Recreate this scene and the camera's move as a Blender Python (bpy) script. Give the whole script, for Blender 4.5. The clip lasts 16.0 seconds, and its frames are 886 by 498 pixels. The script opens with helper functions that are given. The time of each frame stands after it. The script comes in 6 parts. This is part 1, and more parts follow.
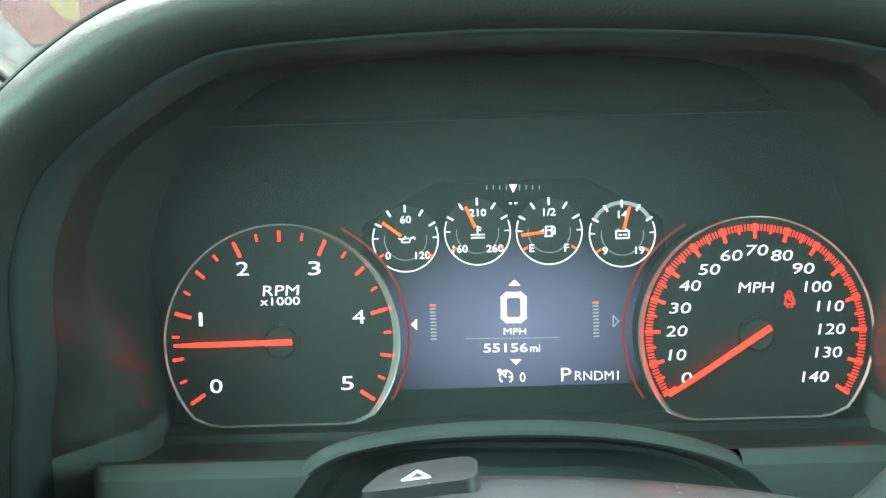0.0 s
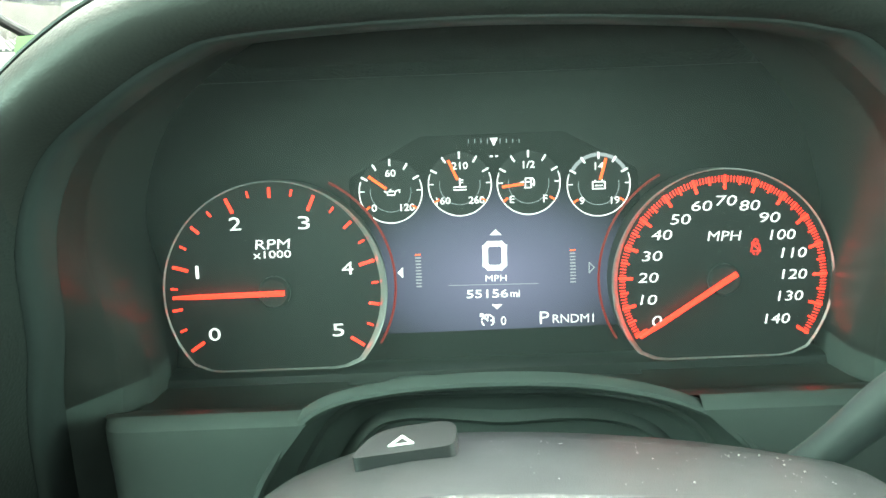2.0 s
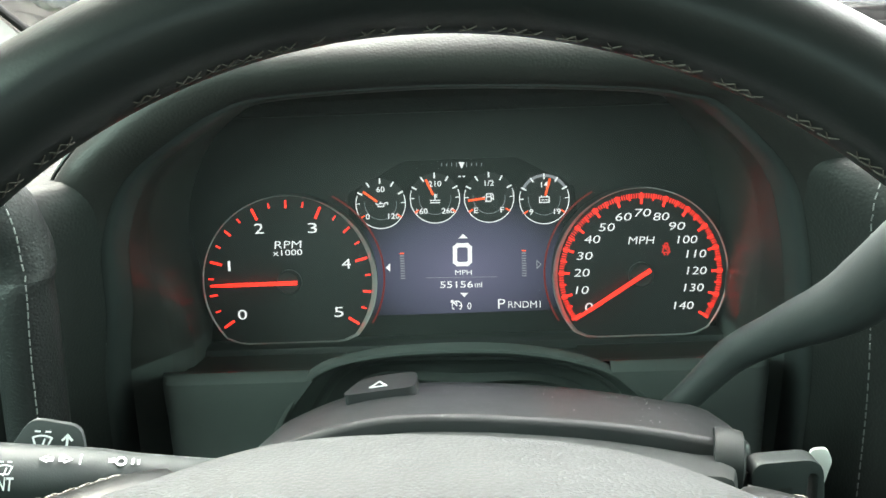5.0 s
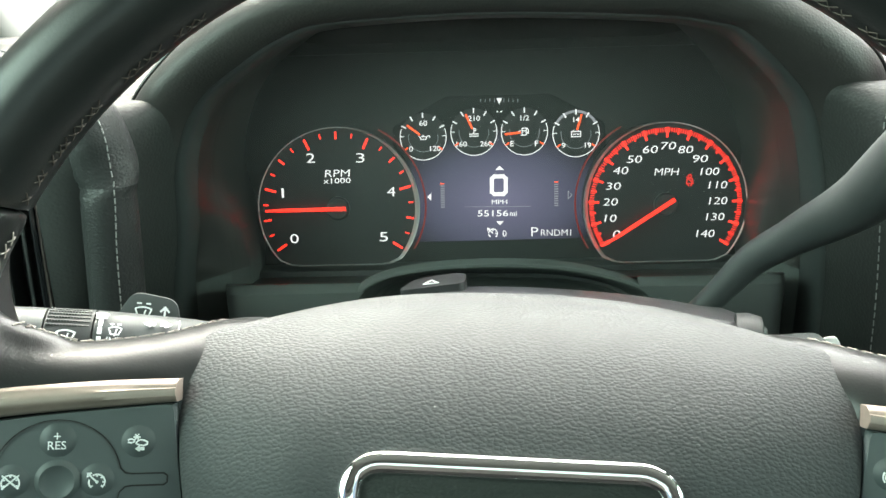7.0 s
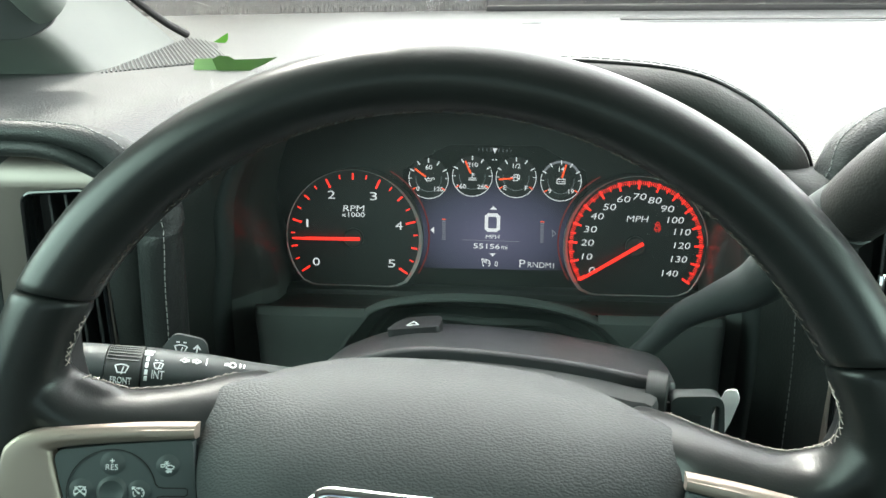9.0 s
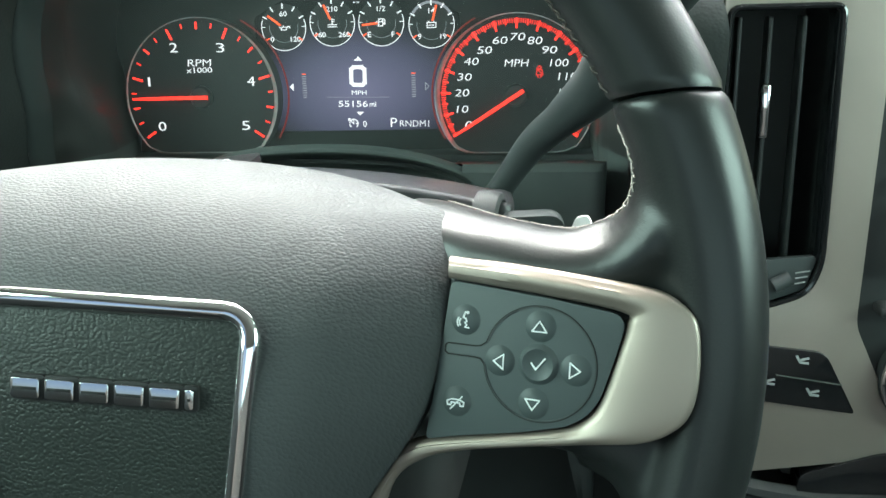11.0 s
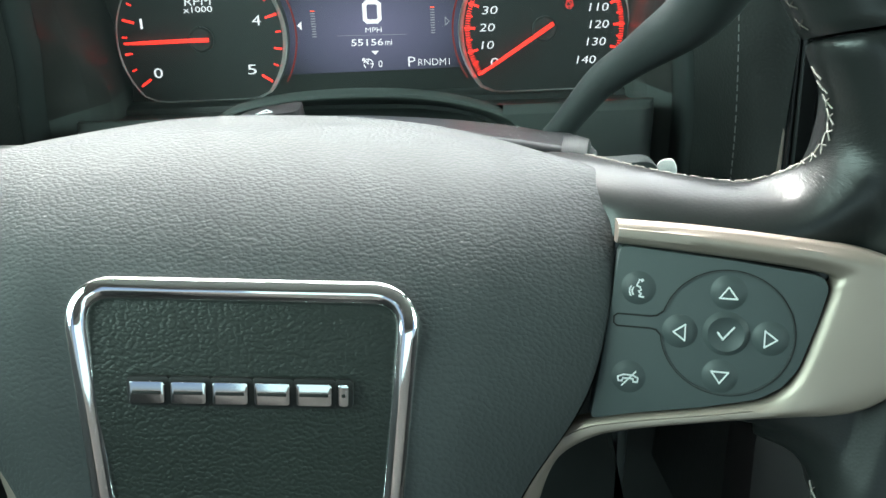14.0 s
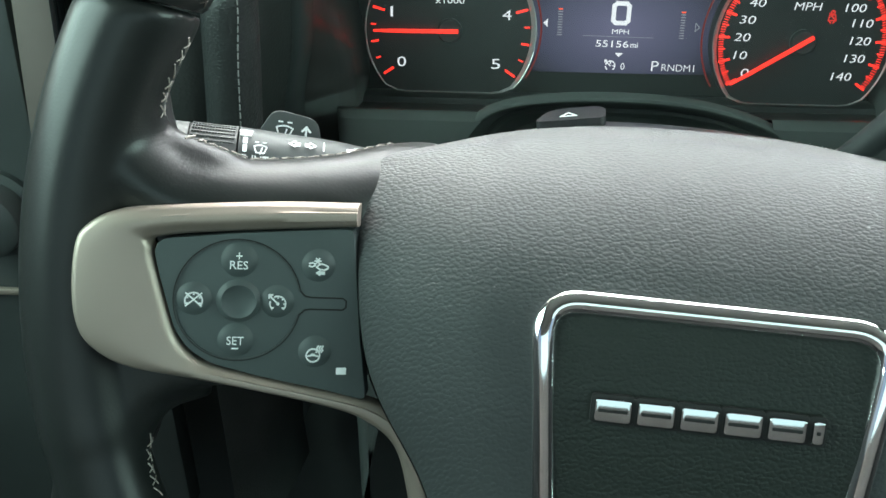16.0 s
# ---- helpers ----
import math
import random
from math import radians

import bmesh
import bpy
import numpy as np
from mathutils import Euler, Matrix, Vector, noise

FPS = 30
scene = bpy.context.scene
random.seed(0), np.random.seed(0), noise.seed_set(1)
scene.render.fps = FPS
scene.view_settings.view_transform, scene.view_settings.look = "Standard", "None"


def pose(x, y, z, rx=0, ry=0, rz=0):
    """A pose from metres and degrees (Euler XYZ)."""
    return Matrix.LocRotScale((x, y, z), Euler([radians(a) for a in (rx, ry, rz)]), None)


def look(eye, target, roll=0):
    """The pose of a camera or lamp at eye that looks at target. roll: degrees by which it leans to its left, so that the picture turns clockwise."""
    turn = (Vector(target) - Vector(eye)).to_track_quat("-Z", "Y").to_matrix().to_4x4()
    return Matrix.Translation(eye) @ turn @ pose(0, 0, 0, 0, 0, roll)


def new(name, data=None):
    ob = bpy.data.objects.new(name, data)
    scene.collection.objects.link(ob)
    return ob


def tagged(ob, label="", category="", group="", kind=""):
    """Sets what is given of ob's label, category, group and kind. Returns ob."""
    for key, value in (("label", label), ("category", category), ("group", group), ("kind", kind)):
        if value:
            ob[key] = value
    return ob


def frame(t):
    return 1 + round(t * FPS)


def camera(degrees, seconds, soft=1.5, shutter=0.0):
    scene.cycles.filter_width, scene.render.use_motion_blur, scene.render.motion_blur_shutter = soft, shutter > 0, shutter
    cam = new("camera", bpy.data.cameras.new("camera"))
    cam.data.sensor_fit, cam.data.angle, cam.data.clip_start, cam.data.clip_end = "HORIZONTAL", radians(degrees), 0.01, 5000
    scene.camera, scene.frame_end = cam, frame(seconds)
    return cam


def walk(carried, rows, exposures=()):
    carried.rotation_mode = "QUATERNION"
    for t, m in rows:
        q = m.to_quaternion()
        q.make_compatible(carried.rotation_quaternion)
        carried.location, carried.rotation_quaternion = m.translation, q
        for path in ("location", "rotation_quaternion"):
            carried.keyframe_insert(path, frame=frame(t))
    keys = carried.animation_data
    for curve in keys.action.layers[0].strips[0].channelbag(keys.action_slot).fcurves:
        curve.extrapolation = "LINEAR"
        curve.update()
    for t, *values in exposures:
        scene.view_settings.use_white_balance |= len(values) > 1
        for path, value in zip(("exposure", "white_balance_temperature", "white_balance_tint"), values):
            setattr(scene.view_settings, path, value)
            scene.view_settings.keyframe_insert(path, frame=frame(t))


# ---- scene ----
cam = camera(54.7, 16.0)
METRES, EYE, TILT, LEAN, TURN = 0.76, 1.6, -10.0, 1.6, 0.0
ROWS = [
    (0.0, 0.0, 0.0, 0.0, 0.0, 0.0, -0.0),
    (0.5, 0.0009, 0.0043, 0.0212, 0.27, -4.6, 0.35),
    (1.0, 0.0049, 0.0009, 0.03, -0.34, -6.17, 0.51),
    (1.5, 0.0115, -0.0073, 0.0373, -0.6, -6.91, 0.58),
    (2.0, 0.0051, -0.0224, 0.0373, -0.6, -7.06, 0.65),
    (2.5, 0.0033, -0.042, 0.0377, -0.53, -6.78, 0.64),
    (3.0, 0.008, -0.0723, 0.0422, -0.41, -6.94, 0.64),
    (3.5, 0.0157, -0.1137, 0.0523, -0.3, -7.06, 0.61),
    (6.0, 0.032, -0.1936, 0.0565, 0.53, -7.4, 0.5),
    (6.5, 0.023, -0.2081, 0.0237, 0.87, -7.5, 0.76),
    (7.0, 0.0074, -0.2314, 0.0197, 0.99, -8.46, -0.06),
    (7.5, -0.0201, -0.2423, 0.0171, 2.64, -9.15, -1.22),
    (8.0, -0.0137, -0.2706, 0.0592, 4.35, -10.45, -1.54),
    (8.5, 0.017, -0.3131, 0.0958, 4.69, -11.25, -1.69),
    (9.0, 0.069, -0.3386, 0.1136, 5.28, -11.64, -1.66),
    (9.5, 0.135, -0.3262, 0.0871, 5.96, -11.88, -1.52),
    (10.0, 0.1751, -0.2971, 0.0443, 6.72, -11.66, -0.79),
    (12.5, 0.1926, -0.2296, -0.0068, -0.19, -18.84, 0.61),
    (13.0, 0.1933, -0.2267, -0.005, -0.79, -18.52, 0.62),
    (13.5, 0.1768, -0.2247, -0.0024, -0.66, -18.52, 0.81),
    (14.0, 0.0964, -0.2179, 0.0051, -0.64, -18.71, 0.81),
    (14.5, 0.0137, -0.2068, 0.0014, -0.17, -18.89, -0.01),
    (15.0, -0.0342, -0.21, 0.0104, 1.62, -18.99, -1.32),
    (15.5, -0.0466, -0.2088, 0.0113, 3.8, -19.42, -1.6),
    (16.0, -0.0525, -0.2125, 0.0128, 4.18, -19.68, -2.34),
]
walk(cam, [(t, pose(0, 0, EYE, TILT, LEAN, TURN) @ pose(METRES * x, METRES * y, METRES * z, 90 + pitch, roll, yaw)) for t, x, y, z, yaw, pitch, roll in ROWS],
     exposures=[(0.0, 1.42, 6180, -9), (0.5, 1.92, 6290, -6), (1.0, 1.78, 6350, -10), (2.0, 1.62, 6630, -13), (2.5, 1.5, 6680, -10), (3.0, 1.1, 6730, -7), (3.7, 0.68, 6660, -2.5), (6.0, 0.62, 6760, 5.5), (7.5, 0.76, 6860, 5.5), (8.4, 0.6, 6610, 5.5), (9.0, 0.16, 6540, 4.5), (9.5, -0.1, 6460, 3.5), (10.0, 0.2, 6460, 3.5), (12.5, 0.93, 6330, 4.5), (13.5, 0.9, 6330, 4.5), (14.0, 0.68, 6330, 4.5), (15.0, 0.48, 6350, 4.5), (16.0, 0.34, 6350, 4.5)])

# ---- light ----
world = bpy.data.worlds.new("sky")
scene.world = world
world.use_nodes = True
wn = world.node_tree
sky = wn.nodes.new("ShaderNodeTexSky")
sky.sky_type = "NISHITA"
sky.sun_disc = False
sky.sun_elevation = radians(47)
sky.sun_rotation = radians(-34)
sky.dust_density = 5.0
wn.links.new(sky.outputs[0], wn.nodes["Background"].inputs[0])
wn.nodes["Background"].inputs[1].default_value = 0.15
sun = new("sun", bpy.data.lights.new("sun", "SUN"))
sun.data.energy, sun.data.angle, sun.data.color = 3.2, radians(8), (1.0, 0.97, 0.92)
sun.matrix_world = look((0, 0, 8), (1.60, -2.37, 4.93))


def window_lamp(eye, target, w, h, power, color=(0.72, 1.0, 0.90)):
    """Daylight that enters through one window's opening."""
    lamp = new("window_light", bpy.data.lights.new("window_light", "AREA"))
    lamp.data.shape, lamp.data.size, lamp.data.size_y, lamp.data.energy = "RECTANGLE", w, h, power
    lamp.data.color = color
    lamp.matrix_world = look(eye, target)


window_lamp((0.39, 0.66, 1.92), (0.39, 0.04, 0.89), 1.26, 1.0, 40.5, (1.0, 0.965, 0.995))
window_lamp((-0.66, -0.10, 1.88), (0.1, 0.05, 1.45), 0.9, 0.45, 9.0)
window_lamp((1.26, -0.10, 1.88), (0.1, 0.05, 1.45), 0.9, 0.45, 11.5)
window_lamp((0.30, -1.42, 1.85), (0.15, 0.2, 1.45), 1.4, 0.38, 1.5)


# ---- materials ----
def mat(name, color, rough=0.5, metal=0.0, grain=None, vary=0.25, coat=0.0, spec=0.5, drape=0.0):
    """A principled surface. grain: (kind, size in metres, depth) of its fine relief; drape: how it is laid over height."""
    m = bpy.data.materials.new(name)
    m.use_nodes = True
    nt = m.node_tree
    b = nt.nodes["Principled BSDF"]
    b.inputs["Base Color"].default_value = (*color, 1)
    b.inputs["Roughness"].default_value = rough
    b.inputs["Metallic"].default_value = metal
    b.inputs["Coat Weight"].default_value = coat
    b.inputs["Coat Roughness"].default_value = 0.08
    b.inputs["Specular IOR Level"].default_value = spec
    co = nt.nodes.new("ShaderNodeTexCoord")
    if vary:
        cloud = nt.nodes.new("ShaderNodeTexNoise")
        cloud.inputs["Scale"].default_value = 14
        cloud.inputs["Detail"].default_value = 6
        nt.links.new(co.outputs["Object"], cloud.inputs["Vector"])
        ramp = nt.nodes.new("ShaderNodeValToRGB")
        ramp.color_ramp.elements[0].position, ramp.color_ramp.elements[1].position = 0.3, 0.7
        ramp.color_ramp.elements[0].color = (*[c * (1 - vary) for c in color], 1)
        ramp.color_ramp.elements[1].color = (*[min(1, c * (1 + vary)) for c in color], 1)
        nt.links.new(cloud.outputs["Fac"], ramp.inputs["Fac"])
        nt.links.new(ramp.outputs["Color"], b.inputs["Base Color"])
        fine = nt.nodes.new("ShaderNodeTexNoise")
        fine.inputs["Scale"].default_value = 90
        fine.inputs["Detail"].default_value = 4
        nt.links.new(co.outputs["Object"], fine.inputs["Vector"])
        span = nt.nodes.new("ShaderNodeMapRange")
        span.inputs["To Min"].default_value, span.inputs["To Max"].default_value = rough * (1 - 0.5 * vary), min(1, rough * (1 + 0.5 * vary))
        nt.links.new(fine.outputs["Fac"], span.inputs["Value"])
        nt.links.new(span.outputs["Result"], b.inputs["Roughness"])
    if grain:
        kind, size, depth = grain
        bump = nt.nodes.new("ShaderNodeBump")
        bump.inputs["Strength"].default_value = 1.0
        bump.inputs["Distance"].default_value = depth
        warp = nt.nodes.new("ShaderNodeMapping")
        nt.links.new(co.outputs["Object"], warp.inputs["Vector"])
        if kind == "leather":
            # pebbles laid out over the surface: across it, and along the way it is draped
            split, fall, lay = nt.nodes.new("ShaderNodeSeparateXYZ"), nt.nodes.new("ShaderNodeMath"), nt.nodes.new("ShaderNodeCombineXYZ")
            fall.operation = "MULTIPLY_ADD"
            fall.inputs[1].default_value = drape
            nt.links.new(warp.outputs["Vector"], split.inputs[0])
            nt.links.new(split.outputs[2], fall.inputs[0])
            nt.links.new(split.outputs[1], fall.inputs[2])
            nt.links.new(split.outputs[0], lay.inputs[0])
            nt.links.new(fall.outputs[0], lay.inputs[1])
            warp.inputs["Scale"].default_value = (0.82, 1.0, 1.0)
            jit = nt.nodes.new("ShaderNodeTexNoise")
            jit.inputs["Scale"].default_value = 1.0 / size
            mixv = nt.nodes.new("ShaderNodeVectorMath")
            mixv.operation = "MULTIPLY_ADD"
            mixv.inputs[1].default_value = (size * 0.7,) * 3
            nt.links.new(lay.outputs[0], jit.inputs["Vector"])
            nt.links.new(jit.outputs["Color"], mixv.inputs[0])
            nt.links.new(lay.outputs[0], mixv.inputs[2])
            tex = nt.nodes.new("ShaderNodeTexVoronoi")
            tex.voronoi_dimensions = "2D" if drape else "3D"
            tex.feature = "SMOOTH_F1"
            tex.inputs["Smoothness"].default_value = 0.14
            tex.inputs["Scale"].default_value = 1 / size
            nt.links.new(mixv.outputs["Vector"] if drape else warp.outputs["Vector"], tex.inputs["Vector"])
            inv = nt.nodes.new("ShaderNodeMapRange")
            inv.interpolation_type = "SMOOTHSTEP"
            inv.inputs["From Min"].default_value, inv.inputs["From Max"].default_value = 0.72, 0.18
            nt.links.new(tex.outputs["Distance"], inv.inputs["Value"])
            nt.links.new(inv.outputs["Result"], bump.inputs["Height"])
        elif kind == "brushed":
            warp.inputs["Scale"].default_value = (0.05, 1.0, 1.0)
            tex = nt.nodes.new("ShaderNodeTexNoise")
            tex.inputs["Scale"].default_value = 1 / size
            nt.links.new(warp.outputs["Vector"], tex.inputs["Vector"])
            nt.links.new(tex.outputs["Fac"], bump.inputs["Height"])
        else:
            tex = nt.nodes.new("ShaderNodeTexNoise")
            tex.inputs["Scale"].default_value = 1 / size
            tex.inputs["Detail"].default_value = 3
            nt.links.new(warp.outputs["Vector"], tex.inputs["Vector"])
            nt.links.new(tex.outputs["Fac"], bump.inputs["Height"])
        nt.links.new(bump.outputs["Normal"], b.inputs["Normal"])
    return m


def lit(name, color, power):
    """A surface that gives off light: backlit prints, needles, the display."""
    m = bpy.data.materials.new(name)
    m.use_nodes = True
    b = m.node_tree.nodes["Principled BSDF"]
    b.inputs["Base Color"].default_value = (0.02, 0.02, 0.02, 1)
    b.inputs["Roughness"].default_value = 0.5
    b.inputs["Emission Color"].default_value = (*color, 1)
    b.inputs["Emission Strength"].default_value = power
    return m


PAD_LEATHER = mat("pad_leather", (0.043, 0.047, 0.048), 0.66, grain=("leather", 0.00122, 0.00010), vary=0.10, spec=0.36, drape=-0.8)
RIM_LEATHER = mat("rim_leather", (0.0140, 0.0156, 0.0154), 0.32, grain=("leather", 0.0009, 0.000012), vary=0.2, spec=0.42)


def crease(m, cx, cy, reach, depth):
    """Worn creases in the leather that fan out from the inner corner of each thumb grip."""
    nt = m.node_tree
    b = nt.nodes["Principled BSDF"]
    under = b.inputs["Normal"].links[0].from_node
    math_node = lambda op, *vals: (lambda n: (feed(nt, n, op, vals), n.outputs[0])[1])(nt.nodes.new("ShaderNodeMath"))
    co = nt.nodes.new("ShaderNodeTexCoord")
    split = nt.nodes.new("ShaderNodeSeparateXYZ")
    nt.links.new(co.outputs["Object"], split.inputs[0])
    dx = math_node("SUBTRACT", math_node("ABSOLUTE", split.outputs[0]), cx)
    dy = math_node("SUBTRACT", split.outputs[1], cy)
    far = math_node("SQRT", math_node("ADD", math_node("MULTIPLY", dx, dx), math_node("MULTIPLY", dy, dy)))
    lay = nt.nodes.new("ShaderNodeCombineXYZ")
    nt.links.new(math_node("MULTIPLY", math_node("ARCTAN2", dy, dx), 11.0), lay.inputs[0])
    nt.links.new(math_node("MULTIPLY", far, 230.0), lay.inputs[1])
    nt.links.new(math_node("MULTIPLY", split.outputs[2], 60.0), lay.inputs[2])
    tex = nt.nodes.new("ShaderNodeTexNoise")
    tex.inputs["Scale"].default_value, tex.inputs["Detail"].default_value, tex.inputs["Distortion"].default_value = 1.6, 2.5, 0.8
    nt.links.new(lay.outputs[0], tex.inputs["Vector"])
    fade = nt.nodes.new("ShaderNodeMapRange")
    fade.interpolation_type = "SMOOTHSTEP"
    fade.inputs["From Min"].default_value, fade.inputs["From Max"].default_value = reach, reach * 0.25
    nt.links.new(far, fade.inputs["Value"])
    bump = nt.nodes.new("ShaderNodeBump")
    bump.inputs["Distance"].default_value = depth
    nt.links.new(math_node("MULTIPLY", tex.outputs["Fac"], fade.outputs["Result"]), bump.inputs["Height"])
    nt.links.new(under.outputs["Normal"], bump.inputs["Normal"])
    nt.links.new(bump.outputs["Normal"], b.inputs["Normal"])


def feed(nt, node, op, vals):
    """Sets a math node's operation and feeds its inputs with links or numbers."""
    node.operation = op
    for slot_in, v in zip(node.inputs, vals):
        if isinstance(v, (int, float)):
            slot_in.default_value = v
        else:
            nt.links.new(v, slot_in)


crease(RIM_LEATHER, 0.149, 0.050, 0.022, 0.00011)
DASH_LEATHER = mat("dash_leather", (0.027, 0.0295, 0.0295), 0.46, grain=("leather", 0.0014, 0.00014), vary=0.15, spec=0.32)
TOP_LEATHER = mat("dash_top_leather", (0.030, 0.032, 0.032), 0.46, grain=("leather", 0.0018, 0.00024), vary=0.15, spec=0.5, drape=0.9)
# Cover leather made darker: shade on its lower face put into the colour.
EMBLEM_SHADED = mat("emblem_shaded", (0.017, 0.0215, 0.0185), 0.50, grain=("leather", 0.00115, 0.00013), vary=0.12, spec=0.38, drape=-0.8)
FLANK_LEATHER = mat("flank_leather", (0.031, 0.034, 0.033), 0.56, grain=("leather", 0.0017, 0.00009), vary=0.15, spec=0.3)
HOOD_LEATHER = mat("hood_leather", (0.035, 0.035, 0.0335), 0.50, grain=("leather", 0.0013, 0.00006), vary=0.14, spec=0.36)
SOFT_BLACK = mat("soft_black_plastic", (0.026, 0.029, 0.029), 0.55, grain=("fine", 0.0006, 0.00006), vary=0.2)
GREY_PLASTIC = mat("dark_grey_plastic", (0.040, 0.047, 0.047), 0.48, grain=("fine", 0.0007, 0.00005), vary=0.15)
BEZEL_PLASTIC = mat("bezel_plastic", (0.046, 0.053, 0.053), 0.36, grain=("fine", 0.0007, 0.00004), vary=0.12)
KNEE_PLASTIC = mat("teal_grey_plastic", (0.092, 0.105, 0.101), 0.46, grain=("fine", 0.0007, 0.00005), vary=0.15)
TOP_PLASTIC = mat("column_plastic", (0.036, 0.037, 0.039), 0.36, grain=("fine", 0.0006, 0.00008), vary=0.3)
HOUSING = mat("housing_black", (0.030, 0.033, 0.033), 0.34, vary=0.2)
TUNNEL = mat("tunnel_black", (0.029, 0.029, 0.028), 0.33, vary=0.15, spec=0.9)
DIAL_BLACK = mat("dial_black", (0.016, 0.018, 0.018), 0.45, vary=0.15)
GLOSS_BLACK = mat("gloss_black", (0.008, 0.009, 0.010), 0.12, vary=0.1, coat=0.5)
SWITCH_RUBBER = mat("switch_rubber", (0.056, 0.070, 0.071), 0.52, grain=("fine", 0.0005, 0.00003), vary=0.1)
SATIN = mat("satin_nickel", (0.368, 0.308, 0.266), 0.47, 0.72, grain=("brushed", 0.0004, 0.00001), vary=0.06)
# Same trim as SATIN, its colour shifted for the light at each vent.
STACK_SATIN = mat("stack_satin", (0.40, 0.345, 0.30), 0.38, 0.62, grain=("brushed", 0.0004, 0.00001), vary=0.06)
VENT_SATIN = mat("vent_satin_toned", (0.215, 0.185, 0.168), 0.38, 0.6, grain=("brushed", 0.0004, 0.00001), vary=0.06)
BIN_GREY = mat("mid_grey_plastic", (0.105, 0.103, 0.112), 0.42, grain=("fine", 0.0007, 0.00004), vary=0.1)
CHROME = mat("chrome", (0.85, 0.85, 0.85), 0.06, 1.0, vary=0.05)
DEEP_BLACK = mat("deep_black_plastic", (0.012, 0.014, 0.014), 0.6, grain=("fine", 0.0007, 0.00005), vary=0.2)
BADGE_CHROME = mat("badge_chrome", (0.62, 0.63, 0.63), 0.10, 1.0, vary=0.1)
DARK_CHROME = mat("dark_chrome", (0.35, 0.37, 0.40), 0.12, 1.0, vary=0.1)
RING_CHROME = mat("ring_chrome", (0.95, 0.95, 0.95), 0.18, 0.62, vary=0.05)
PRINT = mat("white_print", (0.78, 0.80, 0.80), 0.6, vary=0.05)
THREAD = mat("pale_thread", (0.34, 0.31, 0.28), 0.8, vary=0.15)
# The same thread darkened: its dimness on the upper rim put into colour.
DARK_THREAD = mat("dimmed_thread", (0.085, 0.070, 0.060), 0.8, vary=0.3)
GREY_THREAD = mat("grey_thread", (0.25, 0.255, 0.25), 0.8, vary=0.15)
GROOVE = mat("groove_black", (0.006, 0.006, 0.006), 0.7, vary=0.0)
PALE_TRIM = mat("pale_pillar_plastic", (0.085, 0.095, 0.085), 0.6, grain=("fine", 0.001, 0.00005), vary=0.06)
GREY_PRINT = mat("grey_print", (0.36, 0.37, 0.37), 0.6, vary=0.05)
TAG_WHITE = mat("white_tag", (0.8, 0.8, 0.78), 0.4, vary=0.05)
DUST = mat("dust", (0.4, 0.4, 0.39), 0.9, vary=0.1)
RED_LIT = lit("red_backlight", (1.0, 0.023, 0.012), 1.7)
RED_GLOW = lit("red_glow", (1.0, 0.03, 0.02), 0.55)
RED_FAINT = lit("faint_red_glow", (1.0, 0.025, 0.012), 0.11)
WHITE_LIT = lit("white_backlight", (0.93, 0.96, 1.0), 0.78)
DIM_LIT = lit("dim_backlight", (0.75, 0.8, 0.9), 0.25)
ORANGE_LIT = lit("orange_backlight", (1.0, 0.09, 0.015), 1.2)
BLUE_LIT = lit("blue_backlight", (0.03, 0.16, 1.0), 1.2)


def display_material():
    """A dark display with a soft blue-grey backdrop, brightest at its middle."""
    m = lit("display", (0, 0, 0), 1.0)
    nt = m.node_tree
    co = nt.nodes.new("ShaderNodeTexCoord")
    mp = nt.nodes.new("ShaderNodeMapping")
    mp.inputs["Location"].default_value = (0.005 / 0.078, -0.002 / 0.048, 0)
    mp.inputs["Scale"].default_value = (1 / 0.078, 1 / 0.048, 0.0)
    g = nt.nodes.new("ShaderNodeTexGradient")
    g.gradient_type = "SPHERICAL"
    r = nt.nodes.new("ShaderNodeValToRGB")
    r.color_ramp.elements[0].color = (0.0008, 0.0008, 0.001, 1)
    r.color_ramp.elements[1].color = (0.105, 0.102, 0.175, 1)
    e = r.color_ramp.elements.new(0.35)
    e.color = (0.043, 0.042, 0.078, 1)
    nt.links.new(co.outputs["Object"], mp.inputs["Vector"])
    nt.links.new(mp.outputs["Vector"], g.inputs["Vector"])
    nt.links.new(g.outputs["Fac"], r.inputs["Fac"])
    nt.links.new(r.outputs["Color"], nt.nodes["Principled BSDF"].inputs["Emission Color"])
    nt.nodes["Principled BSDF"].inputs["Roughness"].default_value = 0.45
    nt.nodes["Principled BSDF"].inputs["Base Color"].default_value = (0.006, 0.007, 0.007, 1)
    nt.nodes["Principled BSDF"].inputs["Specular IOR Level"].default_value = 0.25
    return m


DISPLAY = display_material()


def glass_material():
    m = bpy.data.materials.new("window_glass")
    m.use_nodes = True
    b = m.node_tree.nodes["Principled BSDF"]
    b.inputs["Base Color"].default_value = (0.93, 0.98, 0.95, 1)
    b.inputs["Roughness"].default_value = 0.0
    b.inputs["Transmission Weight"].default_value = 1.0
    b.inputs["IOR"].default_value = 1.35
    return m


GLASS = glass_material()


